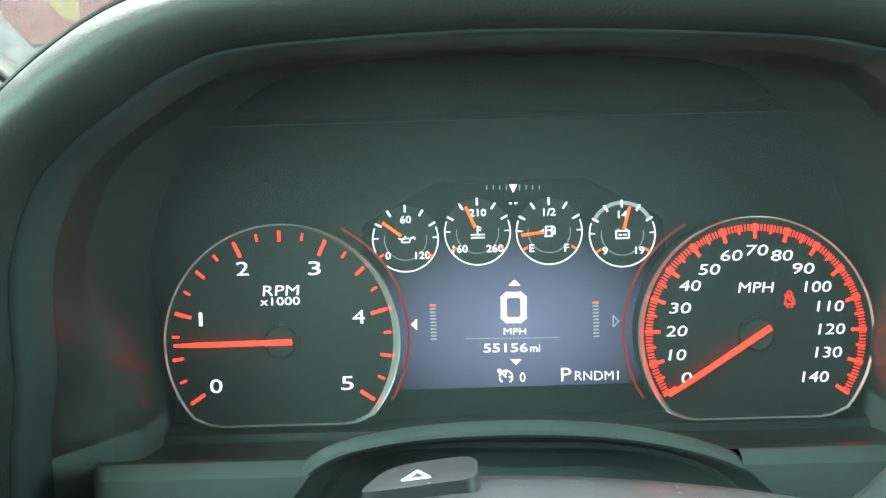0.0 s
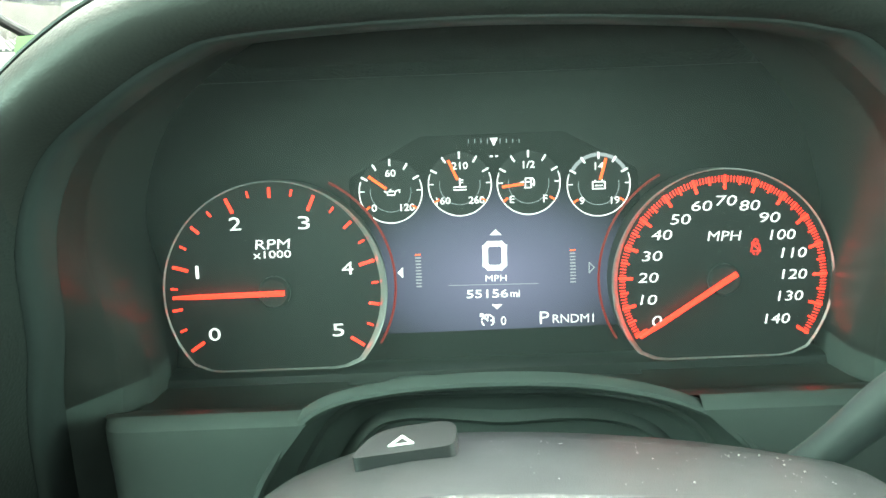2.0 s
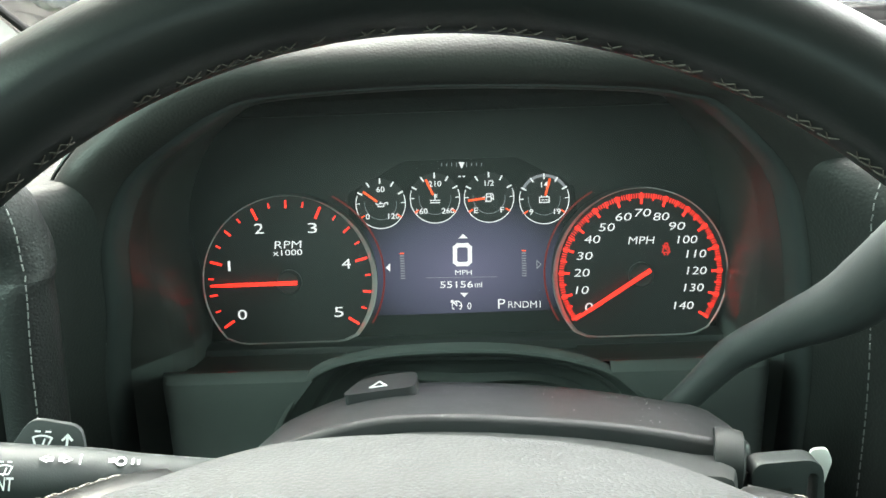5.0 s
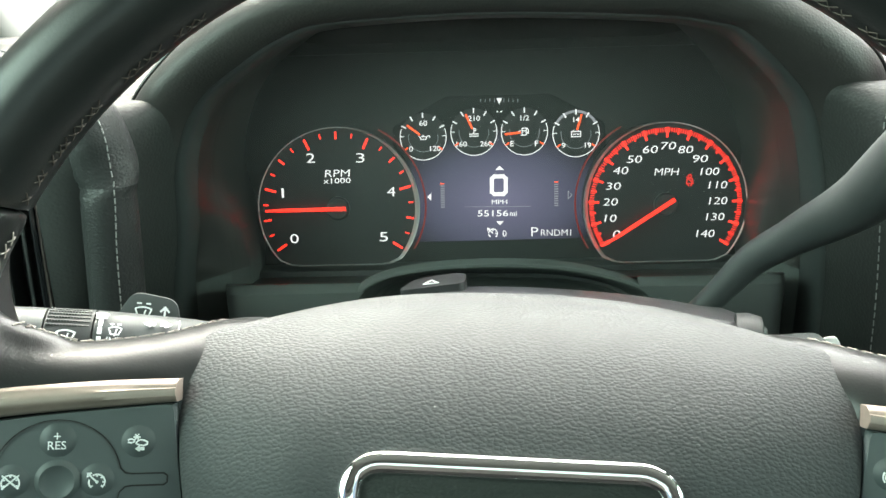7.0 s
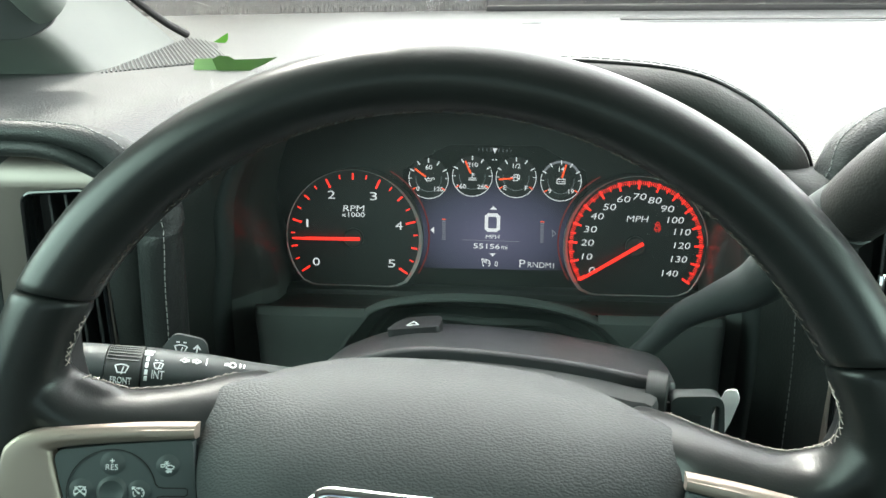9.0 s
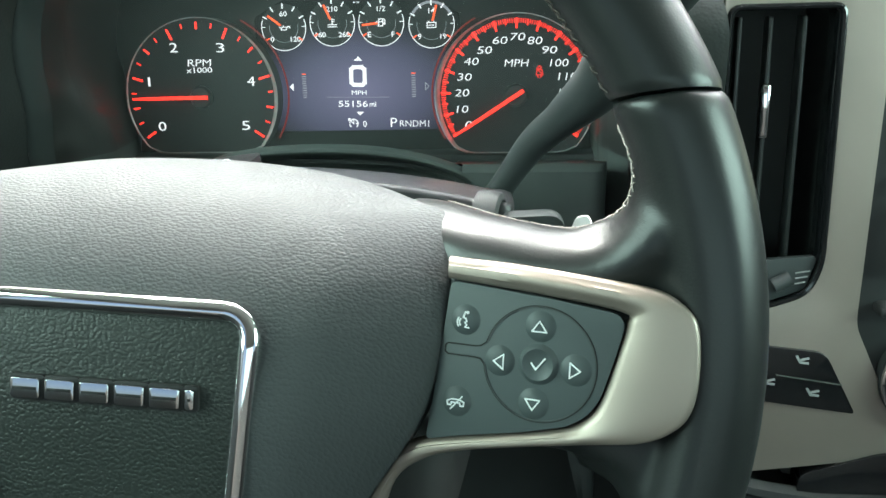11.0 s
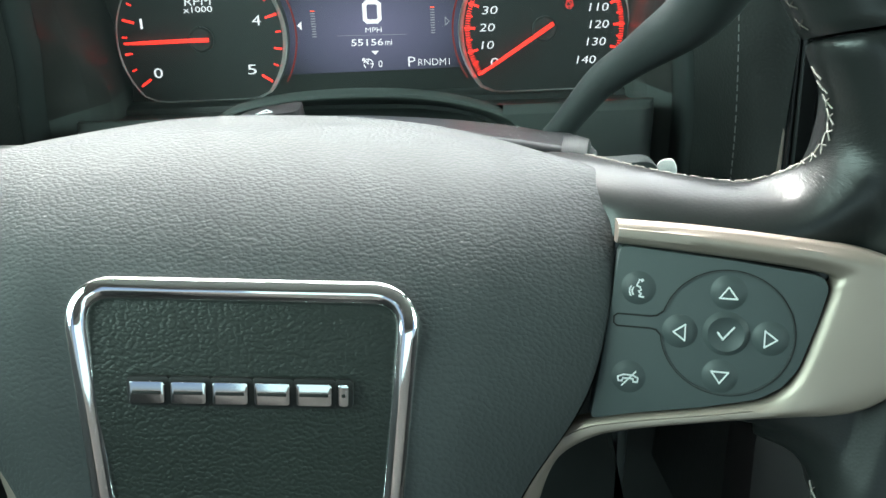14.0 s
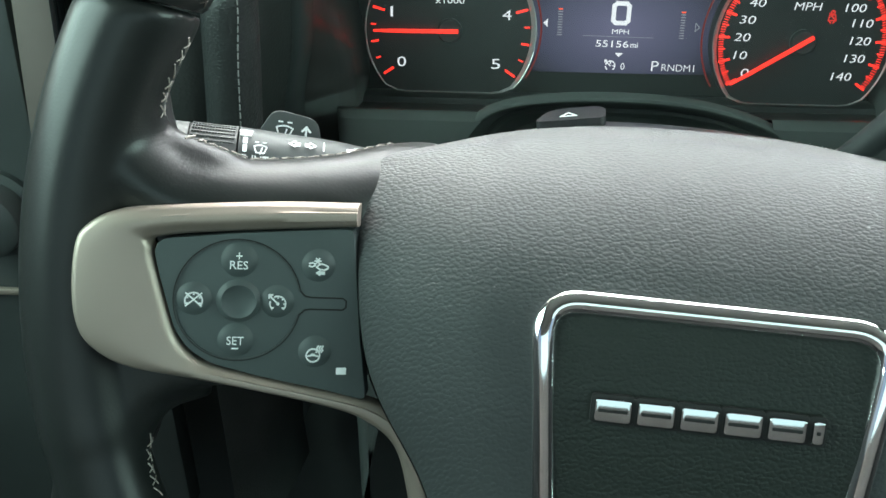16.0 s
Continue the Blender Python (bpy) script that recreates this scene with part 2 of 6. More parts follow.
def lens_material():
    """Clear plastic with a thin pale film, dust and a stand-in for veiling glare: it lets the gauges through and gives
    a weak soft reflection.
    """
    m = bpy.data.materials.new("dusty_veiled_plastic")
    m.use_nodes = True
    nt = m.node_tree
    nt.nodes.remove(nt.nodes["Principled BSDF"])
    clear, gloss, film = nt.nodes.new("ShaderNodeBsdfTransparent"), nt.nodes.new("ShaderNodeBsdfGlossy"), nt.nodes.new("ShaderNodeBsdfDiffuse")
    gloss.inputs["Roughness"].default_value = 0.35
    film.inputs["Color"].default_value = (0.75, 0.82, 0.79, 1)
    one, two, fres = nt.nodes.new("ShaderNodeMixShader"), nt.nodes.new("ShaderNodeMixShader"), nt.nodes.new("ShaderNodeFresnel")
    fres.inputs["IOR"].default_value = 1.35
    one.inputs["Fac"].default_value = 0.052
    nt.links.new(clear.outputs[0], one.inputs[1])
    nt.links.new(film.outputs[0], one.inputs[2])
    nt.links.new(fres.outputs[0], two.inputs["Fac"])
    nt.links.new(one.outputs[0], two.inputs[1])
    nt.links.new(gloss.outputs[0], two.inputs[2])
    nt.links.new(two.outputs[0], nt.nodes["Material Output"].inputs["Surface"])
    return m


LENS = lens_material()


# ---- builders ----
def finish(bm, name, material, angle=35):
    bmesh.ops.recalc_face_normals(bm, faces=bm.faces)
    me = bpy.data.meshes.new(name)
    bm.to_mesh(me)
    bm.free()
    me.materials.append(material)
    for p in me.polygons:
        p.use_smooth = True
    me.set_sharp_from_angle(angle=radians(angle))
    return me


def thing(name, m, label, category, group="", kind=""):
    ob = new(name)
    ob.empty_display_size = 0.02
    ob.matrix_world = m
    return tagged(ob, label, category, group, kind)


def part(name, bm, material, parent, label="", m=None, angle=35):
    """Links a bmesh (or a finished mesh) as one mesh object under a thing or a part."""
    me = bm if isinstance(bm, bpy.types.Mesh) else finish(bm, name, material, angle)
    ob = new(name, me)
    ob.parent = parent
    if m is not None:
        ob.matrix_local = m
    if label:
        ob["label"] = label
    return ob


def solid(name, bm, material, label, category, kind="", m=None, angle=35):
    """A top-level thing of one mesh."""
    ob = new(name, finish(bm, name, material, angle))
    if m is not None:
        ob.matrix_world = m
    return tagged(ob, label, category, "", kind)


def box(size, at=(0, 0, 0), bevel=0.0, seg=2, bm=None):
    bm = bm or bmesh.new()
    made = bmesh.ops.create_cube(bm, size=1.0)["verts"]
    bmesh.ops.scale(bm, vec=size, verts=made)
    bmesh.ops.translate(bm, vec=at, verts=made)
    if bevel:
        ed = {e for v in made for e in v.link_edges}
        bmesh.ops.bevel(bm, geom=list(ed), offset=bevel, segments=seg, profile=0.5, affect="EDGES")
    return bm


def rounded(pts, radius, seg=5):
    """A closed outline with its corners rounded."""
    out = []
    n = len(pts)
    for i in range(n):
        a, b, c = Vector(pts[i - 1]), Vector(pts[i]), Vector(pts[(i + 1) % n])
        r = radius[i] if isinstance(radius, (list, tuple)) else radius
        d1, d2 = (a - b), (c - b)
        k = min(r, d1.length * 0.45, d2.length * 0.45)
        p, q = b + d1.normalized() * k, b + d2.normalized() * k
        for s in range(seg + 1):
            t = s / seg
            out.append(tuple((1 - t) ** 2 * p + 2 * t * (1 - t) * b + t * t * q))
    return out


def curve_through(pts, n, closed=False):
    """A smooth line of n points through a few control points (Catmull-Rom)."""
    P = [Vector(p) for p in pts]
    m = len(P)
    spans = m if closed else m - 1
    out = []
    for k in range(n):
        s = k / (n if closed else n - 1) * spans
        i = min(int(s), spans - 1)
        t = s - i
        g = lambda j: P[j % m] if closed else P[max(0, min(m - 1, j))]
        a, b, c, d = g(i - 1), g(i), g(i + 1), g(i + 2)
        out.append(0.5 * (2 * b + (c - a) * t + (2 * a - 5 * b + 4 * c - d) * t * t + (3 * b - a - 3 * c + d) * t ** 3))
    return out


def plate(outline, z0, z1, holes=(), bevel=0.0, seg=3, bm=None):
    """A flat piece with an outline and holes, from z0 up to z1, its upper edges rounded."""
    bm = bm or bmesh.new()
    edges = []
    for loop in (outline, *holes):
        vs = [bm.verts.new((p[0], p[1], z1)) for p in loop]
        edges += [bm.edges.new((vs[i - 1], vs[i])) for i in range(len(vs))]
    made = bmesh.ops.triangle_fill(bm, use_beauty=True, use_dissolve=False, edges=edges, normal=(0, 0, 1))
    faces = [g for g in made["geom"] if isinstance(g, bmesh.types.BMFace)]
    for f in faces:
        if f.normal.z < 0:
            f.normal_flip()
    down = bmesh.ops.extrude_face_region(bm, geom=faces, use_keep_orig=True)
    low = [g for g in down["geom"] if isinstance(g, bmesh.types.BMVert)]
    bmesh.ops.translate(bm, vec=(0, 0, z0 - z1), verts=low)
    if bevel:
        bmesh.ops.bevel(bm, geom=edges, offset=bevel, segments=seg, profile=0.5, affect="EDGES", clamp_overlap=True)
    return bm


def surface(fn, nu, nv, close_u=False, close_v=False, cap=False, bm=None):
    """A sheet from fn(u, v), both from 0 to 1."""
    bm = bm or bmesh.new()
    rows = []
    for i in range(nu):
        u = i / (nu if close_u else nu - 1)
        rows.append([bm.verts.new(fn(u, j / (nv if close_v else nv - 1))) for j in range(nv)])
    for i in range(nu if close_u else nu - 1):
        for j in range(nv if close_v else nv - 1):
            a, b = rows[i], rows[(i + 1) % nu]
            bm.faces.new((a[j], b[j], b[(j + 1) % nv], a[(j + 1) % nv]))
    if cap:
        bm.faces.new(rows[0])
        bm.faces.new(rows[-1])
    return bm


def tube(path, radius, sides=10, closed=False, flat=1.0, up=(0, 0, 1), bm=None):
    """A round bar along a path; radius may be a function of 0..1; flat squeezes it along up."""
    bm = bm or bmesh.new()
    P = [Vector(p) for p in path]
    n = len(P)
    rings = []
    for i in range(n):
        if closed:
            t = (P[(i + 1) % n] - P[i - 1]).normalized()
        else:
            t = (P[min(i + 1, n - 1)] - P[max(i - 1, 0)]).normalized()
        side = t.cross(Vector(up))
        if side.length < 1e-4:
            side = t.cross(Vector((1, 0, 0)))
        side.normalize()
        top = side.cross(t).normalized()
        r = radius(i / max(1, n - 1)) if callable(radius) else radius
        rings.append([bm.verts.new(P[i] + side * r * math.cos(a) + top * r * flat * math.sin(a))
                      for a in [2 * math.pi * k / sides for k in range(sides)]])
    for i in range(n if closed else n - 1):
        a, b = rings[i], rings[(i + 1) % n]
        for j in range(sides):
            bm.faces.new((a[j], b[j], b[(j + 1) % sides], a[(j + 1) % sides]))
    if not closed:
        bm.faces.new(rings[0])
        bm.faces.new(rings[-1])
    return bm


def lathe(profile, sides=40, bm=None):
    """A body turned about z from (radius, height) pairs."""
    bm = bm or bmesh.new()
    rings = [[bm.verts.new((r * math.cos(a), r * math.sin(a), z)) for a in [2 * math.pi * k / sides for k in range(sides)]] for r, z in profile]
    for a, b in zip(rings, rings[1:]):
        for j in range(sides):
            bm.faces.new((a[j], a[(j + 1) % sides], b[(j + 1) % sides], b[j]))
    bm.faces.new(rings[0])
    bm.faces.new(rings[-1])
    return bm


def strokes(lines, width, z=0.0, thick=0.0003, bm=None):
    """Printed strokes: each line of points as thin raised bars."""
    bm = bm or bmesh.new()
    for pts in lines:
        for a, b in zip(pts, pts[1:]):
            a, b = Vector((*a, 0)), Vector((*b, 0))
            d = b - a
            if d.length < 1e-7:
                continue
            m = Matrix.Translation((a + b) / 2 + Vector((0, 0, z))) @ Matrix.Rotation(math.atan2(d.y, d.x), 4, "Z")
            made = bmesh.ops.create_cube(bm, size=1.0)["verts"]
            bmesh.ops.scale(bm, vec=(d.length + width * 0.7, width, thick), verts=made)
            bmesh.ops.transform(bm, matrix=m, verts=made)
    return bm


def arc(cx, cy, r, a0, a1, n=14, ry=None):
    ry = ry or r
    return [(cx + r * math.cos(radians(a0 + (a1 - a0) * k / n)), cy + ry * math.sin(radians(a0 + (a1 - a0) * k / n))) for k in range(n + 1)]


def words(text, height, width=None, bold=0.0, shear=0.0, thick=0.0002):
    """Lettering as a mesh, centred, with the height (and width) given."""
    cu = bpy.data.curves.new("letters", "FONT")
    cu.body, cu.size, cu.offset, cu.shear, cu.extrude, cu.resolution_u = text, 1.0, bold, shear, 0.0, 3
    ob = bpy.data.objects.new("letters", cu)
    scene.collection.objects.link(ob)
    bpy.context.view_layer.update()
    me = bpy.data.meshes.new_from_object(ob.evaluated_get(bpy.context.evaluated_depsgraph_get()))
    bpy.data.objects.remove(ob)
    bpy.data.curves.remove(cu)
    co = np.empty(len(me.vertices) * 3)
    me.vertices.foreach_get("co", co)
    co = co.reshape(-1, 3)
    lo, hi = co.min(0), co.max(0)
    k = height / (hi[1] - lo[1])
    kx = width / (hi[0] - lo[0]) if width else k * 1.12
    co = (co - (lo + hi) / 2) * (kx, k, 1)
    me.vertices.foreach_set("co", co.ravel())
    bm = bmesh.new()
    bm.from_mesh(me)
    bpy.data.meshes.remove(me)
    res = bmesh.ops.extrude_face_region(bm, geom=list(bm.faces), use_keep_orig=True)
    bmesh.ops.translate(bm, vec=(0, 0, thick), verts=[g for g in res["geom"] if isinstance(g, bmesh.types.BMVert)])
    return bm


def mirrored(bm):
    bmesh.ops.scale(bm, vec=(-1, 1, 1), verts=bm.verts)
    bmesh.ops.reverse_faces(bm, faces=bm.faces)
    return bm


def stitch_row(path, length=0.0042, gap=0.0012, r=0.00045, lift=0.0, bm=None):
    """A running stitch along a dense path."""
    bm = bm or bmesh.new()
    P = [Vector(p) for p in path]
    run, start, on = 0.0, P[0], True
    for a, b in zip(P, P[1:]):
        run += (b - a).length
        if on and run >= length:
            tube([start, (start + b) / 2 + Vector((0, -lift, 0)), b], r, 5, bm=bm)
            on, run = False, 0.0
        elif not on and run >= gap:
            start, on, run = b, True, 0.0
    return bm


# ---- frames of reference ----
CLUSTER = pose(0.036, 0.3797, 1.4925, 90 - 9.3, 0, 0)
WHEEL = pose(0.0190, 0.0381, 1.4980, 90 - 19.66, 0, -1.38) @ pose(0, 0, 0, 0, 0, -2.6)
STACK = pose(0, 0.25, 1.54, 90 - 8.0, 0, 0)
LEFT = pose(0, 0.24, 1.50, 90 - 2.9, 0, 0)

# ---- cabin shell ----
# Unseen panels added to close the cab and hold back the daylight.
def shell_box(name, size, at, material, label, category, bevel=0.004):
    return solid(name, box(size, at, bevel), material, label, category, "structure")


LINING = mat("grey_lining", (0.12, 0.118, 0.112), 0.9, grain=("fine", 0.002, 0.0002), vary=0.08)
CARPET = mat("black_carpet", (0.02, 0.02, 0.02), 0.95, grain=("fine", 0.002, 0.0006), vary=0.3)
PAINT = mat("white_car_paint", (0.84, 0.85, 0.84), 0.5, vary=0.03, coat=0.3)
shell_box("floor", (1.9, 3.0, 0.04), (0.3, -0.35, 0.78), CARPET, "black carpeted floor of the cab", "floor")
shell_box("ceiling", (1.9, 1.7, 0.04), (0.3, -0.62, 2.21), LINING, "unseen grey roof panel added to close the cab", "ceiling")
shell_box("wall_back", (1.9, 0.05, 0.85), (0.3, -1.45, 1.22), LINING, "unseen grey rear panel added to close the cab", "wall")
shell_box("wall_back_top", (1.9, 0.05, 0.14), (0.3, -1.45, 2.12), LINING, "unseen grey strip added above the rear opening", "wall")
shell_box("wall_left", (0.05, 2.9, 0.80), (-0.62, -0.02, 1.18), SOFT_BLACK, "black lower side wall beside the driver", "wall")
shell_box("wall_right", (0.05, 2.9, 0.80), (1.24, -0.02, 1.18), SOFT_BLACK, "black lower side wall of the passenger side", "wall")
shell_box("roof_rail_left", (0.06, 1.7, 0.10), (-0.60, -0.62, 2.16), LINING, "unseen grey roof rail added above the driver's window", "trim")
shell_box("roof_rail_right", (0.06, 1.7, 0.10), (1.22, -0.62, 2.16), LINING, "unseen grey roof rail added above the passenger window", "trim")
shell_box("door_post_left", (0.08, 0.14, 0.62), (-0.60, -0.62, 1.87), LINING, "unseen grey post added behind the driver's window", "trim")
shell_box("door_post_right", (0.08, 0.14, 0.62), (1.22, -0.62, 1.87), LINING, "unseen grey post added behind the passenger window", "trim")
shell_box("firewall", (1.9, 0.04, 0.80), (0.3, 1.16, 1.17), SOFT_BLACK, "black bulkhead under the windscreen", "wall")


PILLAR_FOOT = [(-0.64, 0.46), (-0.50, 0.484), (-0.40, 0.489), (-0.345, 0.490), (-0.322, 0.502), (-0.316, 0.535), (-0.320, 0.61), (-0.334, 0.715)]
PILLAR_HEAD = [(-0.70, -0.16), (-0.66, -0.13), (-0.62, -0.10), (-0.595, -0.075), (-0.585, -0.060), (-0.582, -0.045), (-0.580, -0.03), (-0.580, 0.0)]


def pillar(side):
    """The slanting post beside the windscreen: its cover flares out at the foot on the dash."""
    foot = curve_through([(x, y, 1.590) for x, y in PILLAR_FOOT], 48)
    head = curve_through([(x, y, 2.17) for x, y in PILLAR_HEAD], 48)

    def fn(u, v):
        k = min(47, int(round(u * 47)))
        p = foot[k].lerp(head[k], v)
        flare = 0.016 * math.exp(-v / 0.022)
        p += Vector((0.45 * flare, -0.9 * flare, 0))
        return p if side < 0 else (0.62 - p.x, p.y, p.z)
    return surface(fn, 48, 40)


def seal(side):
    """The black rubber edge between the pillar cover and the glass."""
    pts = [(-0.330, 0.722, 1.604), (-0.352, 0.668, 1.640), (-0.405, 0.505, 1.765), (-0.50, 0.22, 1.97), (-0.575, 0.01, 2.15)]
    return tube(curve_through([(x if side < 0 else 0.62 - x, y, z) for x, y, z in pts], 40), lambda s: 0.0045 - 0.002 * s, 10)


pillar_left = solid("pillar_left", pillar(-1), PALE_TRIM, "pale grey plastic windscreen pillar cover on the driver's side", "pillar", "structure")
solid("pillar_right", pillar(1), PALE_TRIM, "pale grey plastic windscreen pillar cover on the passenger side", "pillar", "structure")
# Dark raised plate: the shade of the handle's hollow put into colour.
hollow_plate = part("handle_recess", plate(rounded([(-0.036, 0.030), (0.026, 0.034), (0.024, -0.010), (0.004, -0.021), (-0.022, -0.019), (-0.040, -0.004)], 0.016, 6), -0.012, 0.0, bevel=0.004), SOFT_BLACK, pillar_left, "dark plate standing in for the shaded hollow around the grab handle", pose(-0.338, 0.405, 1.668, 84, 0, 24) @ Matrix.Scale(1.3, 4))
part("grab_handle", tube(curve_through([(0.020, -0.002, 0.000), (0.012, 0.008, 0.008), (0.000, 0.026, 0.010), (-0.010, 0.060, 0.004)], 20), 0.013, 14), PALE_TRIM, hollow_plate, "pale plastic grab handle")
solid("trim_seal_left", seal(-1), GROOVE, "black rubber edge strip along the windscreen pillar", "seal", "structure")
solid("trim_seal_right", seal(1), GROOVE, "black rubber edge strip along the windscreen pillar", "seal", "structure")


def screen_glass():
    """Two faces five millimetres apart, closed round the edge."""
    bm = surface(lambda u, v: (-0.56 + 1.72 * u, 1.17 - 1.03 * v - 0.10 * (2 * u - 1) ** 2 * (1 - v), 1.578 + 0.62 * v), 16, 8)
    bmesh.ops.solidify(bm, geom=bm.faces[:], thickness=0.005)
    bmesh.ops.recalc_face_normals(bm, faces=bm.faces[:])
    return bm


glass = solid("windscreen", screen_glass(), GLASS, "clear slanting windscreen above the dashboard", "windscreen", "structure")
glass.visible_shadow = False

# ---- outside ----
GRASS = mat("grass_green", (0.07, 0.20, 0.025), 0.8, grain=("fine", 0.03, 0.02), vary=0.5)
GRAVEL = mat("pale_concrete", (0.62, 0.62, 0.60), 0.9, grain=("fine", 0.01, 0.004), vary=0.2)
solid("ground", surface(lambda u, v: (-400 + 800 * u, -400 + 800 * v, 0.0), 9, 9), GRAVEL, "pale concrete yard reaching to the distance", "ground", "structure")


def lawn():
    return plate(rounded([(-30, 6), (30, 5), (34, 30), (-34, 32)], 3.0), 0.005, 0.06)


solid("lawn", lawn(), GRASS, "bright green lawn beyond the truck's nose", "lawn", "structure")


def bonnet():
    def fn(u, v):
        x = -0.62 + 1.88 * u
        return (x, 1.22 + 1.35 * v, 1.545 - 0.10 * v ** 2 - 0.05 * (2 * u - 1) ** 4 + 0.012 * math.exp(-((2 * u - 1) / 0.5) ** 2))
    return surface(fn, 24, 12)


truck_nose = thing("truck_bonnet", Matrix(), "white painted bonnet of the truck beyond the windscreen", "bonnet")
part("panel", bonnet(), PAINT, truck_nose)

RED_PAINT = mat("red_car_paint", (0.50, 0.02, 0.02), 0.25, vary=0.05, coat=0.8)
TYRE = mat("tyre_rubber", (0.015, 0.015, 0.015), 0.8, vary=0.1)
YELLOW = mat("yellow_paint", (0.75, 0.52, 0.03), 0.5, vary=0.05)


def red_truck(at):
    """A box truck shape added for the areas ahead: white lower body and top in place of glare, a red band along the
    box, dark cab and wheels.
    """
    truck = thing("parked_truck", at, "box truck shape standing in for red and glaring white areas ahead", "truck")
    part("lower_body", box((2.2, 6.0, 1.62), (0, 0, 1.41), 0.10, 3), PAINT, truck, "white lower body standing in for glare")
    part("box", box((2.24, 5.9, 0.46), (0, 0, 2.455), 0.03, 3), RED_PAINT, truck, "red painted band of the cargo box")
    part("roof", box((2.2, 5.9, 0.60), (0, 0, 2.985), 0.06, 3), PAINT, truck, "white upper box standing in for glare")
    mirror = part("mirror", box((0.16, 0.10, 0.52), (0, 0, 0), 0.03, 3), GREY_PLASTIC, truck, "dark grey wing mirror on its arm", pose(-1.26, -1.12, 2.33, 8, 0, 0))
    part("arm", tube([(0.0, 0, -0.22), (0.12, 0, -0.40), (0.20, 0, -0.42)], 0.025, 8), GREY_PLASTIC, mirror)
    for sx in (-1, 1):
        for sy in (-1.9, 1.7):
            w = part("wheel", lathe([(0.40, -0.12), (0.44, -0.08), (0.44, 0.08), (0.40, 0.12)], 28), TYRE, truck, "", pose(sx * 1.0, sy, 0.44, 0, 90, 0))
            part("rim", lathe([(0.25, -0.13), (0.25, 0.13)], 20), DARK_CHROME, w)
        part("headlight", box((0.34, 0.1, 0.18), (sx * 0.78, -2.98, 1.0), 0.03), TAG_WHITE, truck)
    return truck


red_truck(pose(-5.0, 10.4, 0, 0, 0, 62))
board = thing("yellow_sign", pose(-3.28, 8.3, 0), "yellow sign board on a post in front of the parked truck", "sign")
part("post", tube([(0, 0, 0), (0, 0, 2.5)], 0.04, 10), DARK_CHROME, board)
part("panel", plate(rounded([(-0.50, 0.66), (-0.46, 0.30), (-0.26, 0.06), (0.50, 0.0), (0.50, 0.66)], 0.03), 0.0, 0.03, bevel=0.004), YELLOW, board, "yellow panel", pose(0, 0, 2.38, 90, 0, 0))


# ---- dashboard ----
dashboard = thing("dashboard", Matrix(), "black leather-wrapped dashboard with stitched seams around the instruments", "dashboard")
LIP = [(-0.186, 1.200), (-0.180, 1.300), (-0.175, 1.380), (-0.170, 1.440), (-0.166, 1.470), (-0.158, 1.503), (-0.152, 1.545), (-0.135, 1.578), (-0.106, 1.600), (-0.084, 1.612), (-0.062, 1.618), (0.0, 1.621), (0.05, 1.6205),
       (0.110, 1.617), (0.136, 1.613), (0.155, 1.606), (0.190, 1.572), (0.204, 1.535), (0.211, 1.500), (0.216, 1.470), (0.219, 1.440), (0.221, 1.380), (0.223, 1.300), (0.226, 1.200)]
RIDGE = [(-0.178, 1.540), (-0.171, 1.572), (-0.158, 1.592), (-0.128, 1.618), (-0.095, 1.635), (-0.049, 1.642), (0.031, 1.645), (0.095, 1.644), (0.149, 1.638), (0.183, 1.624), (0.213, 1.602),
         (0.226, 1.586), (0.230, 1.566), (0.232, 1.540)]


def lip_y(z):
    return 0.302 - 0.15 * (z - 1.468)


LIP_LINE = curve_through([(x, z, 0) for x, z in LIP], 120)
RIDGE_LINE = curve_through([(x, z, 0) for x, z in RIDGE], 90)
UPPER = curve_through([(x, z, 0) for x, z in LIP[5:-5]], 90)


def hood():
    """The leather roll that arches over the instruments, and its fall to the top of the dash."""
    def fn(u, v):
        k = u * 89
        i, f = min(int(k), 88), k - min(int(k), 88)
        a = UPPER[i].lerp(UPPER[i + 1], f)
        b = RIDGE_LINE[i].lerp(RIDGE_LINE[i + 1], f)
        if v <= 0.5:
            s = v / 0.5
            p = a.lerp(b, s)
            bulge = math.sin(math.pi * min(1.0, s * 0.96)) ** 0.7
            y = lip_y(a.y) * (1 - s) + 0.284 * s - 0.012 * bulge
            out = (b - a).normalized() * 0.0015 * math.sin(math.pi * s)
            return (p.x + out.x, y, p.y + out.y)
        s = (v - 0.5) / 0.5
        z = b.y + (1.575 - b.y) * s ** 3.2 if b.y > 1.575 else b.y - 0.01 * s
        x = b.x + (b.x - 0.028) * 0.10 * s
        return (x, 0.284 + 0.20 * s, z)
    return surface(fn, 110, 34)


part("instrument_hood", hood(), HOOD_LEATHER, dashboard, "black grained leather hood with a bound front edge")


def hood_piping():
    return tube([(p.x * 1.004, 0.2835, p.y + 0.0004) for p in RIDGE_LINE[4:-4]], 0.0011, 6)


part("piping", hood_piping(), RIM_LEATHER, dashboard)
dense = curve_through([(p.x + 0.0015, 0.289, p.y + 0.0016) for p in RIDGE_LINE[4:-4]], 900)
part("stitching", stitch_row(dense), GREY_THREAD, dashboard, "grey running stitch")

INNER = [(0.026 + (p.x - 0.026) * 0.955, 1.545 + (p.y - 1.545) * 0.945) for p in LIP_LINE]


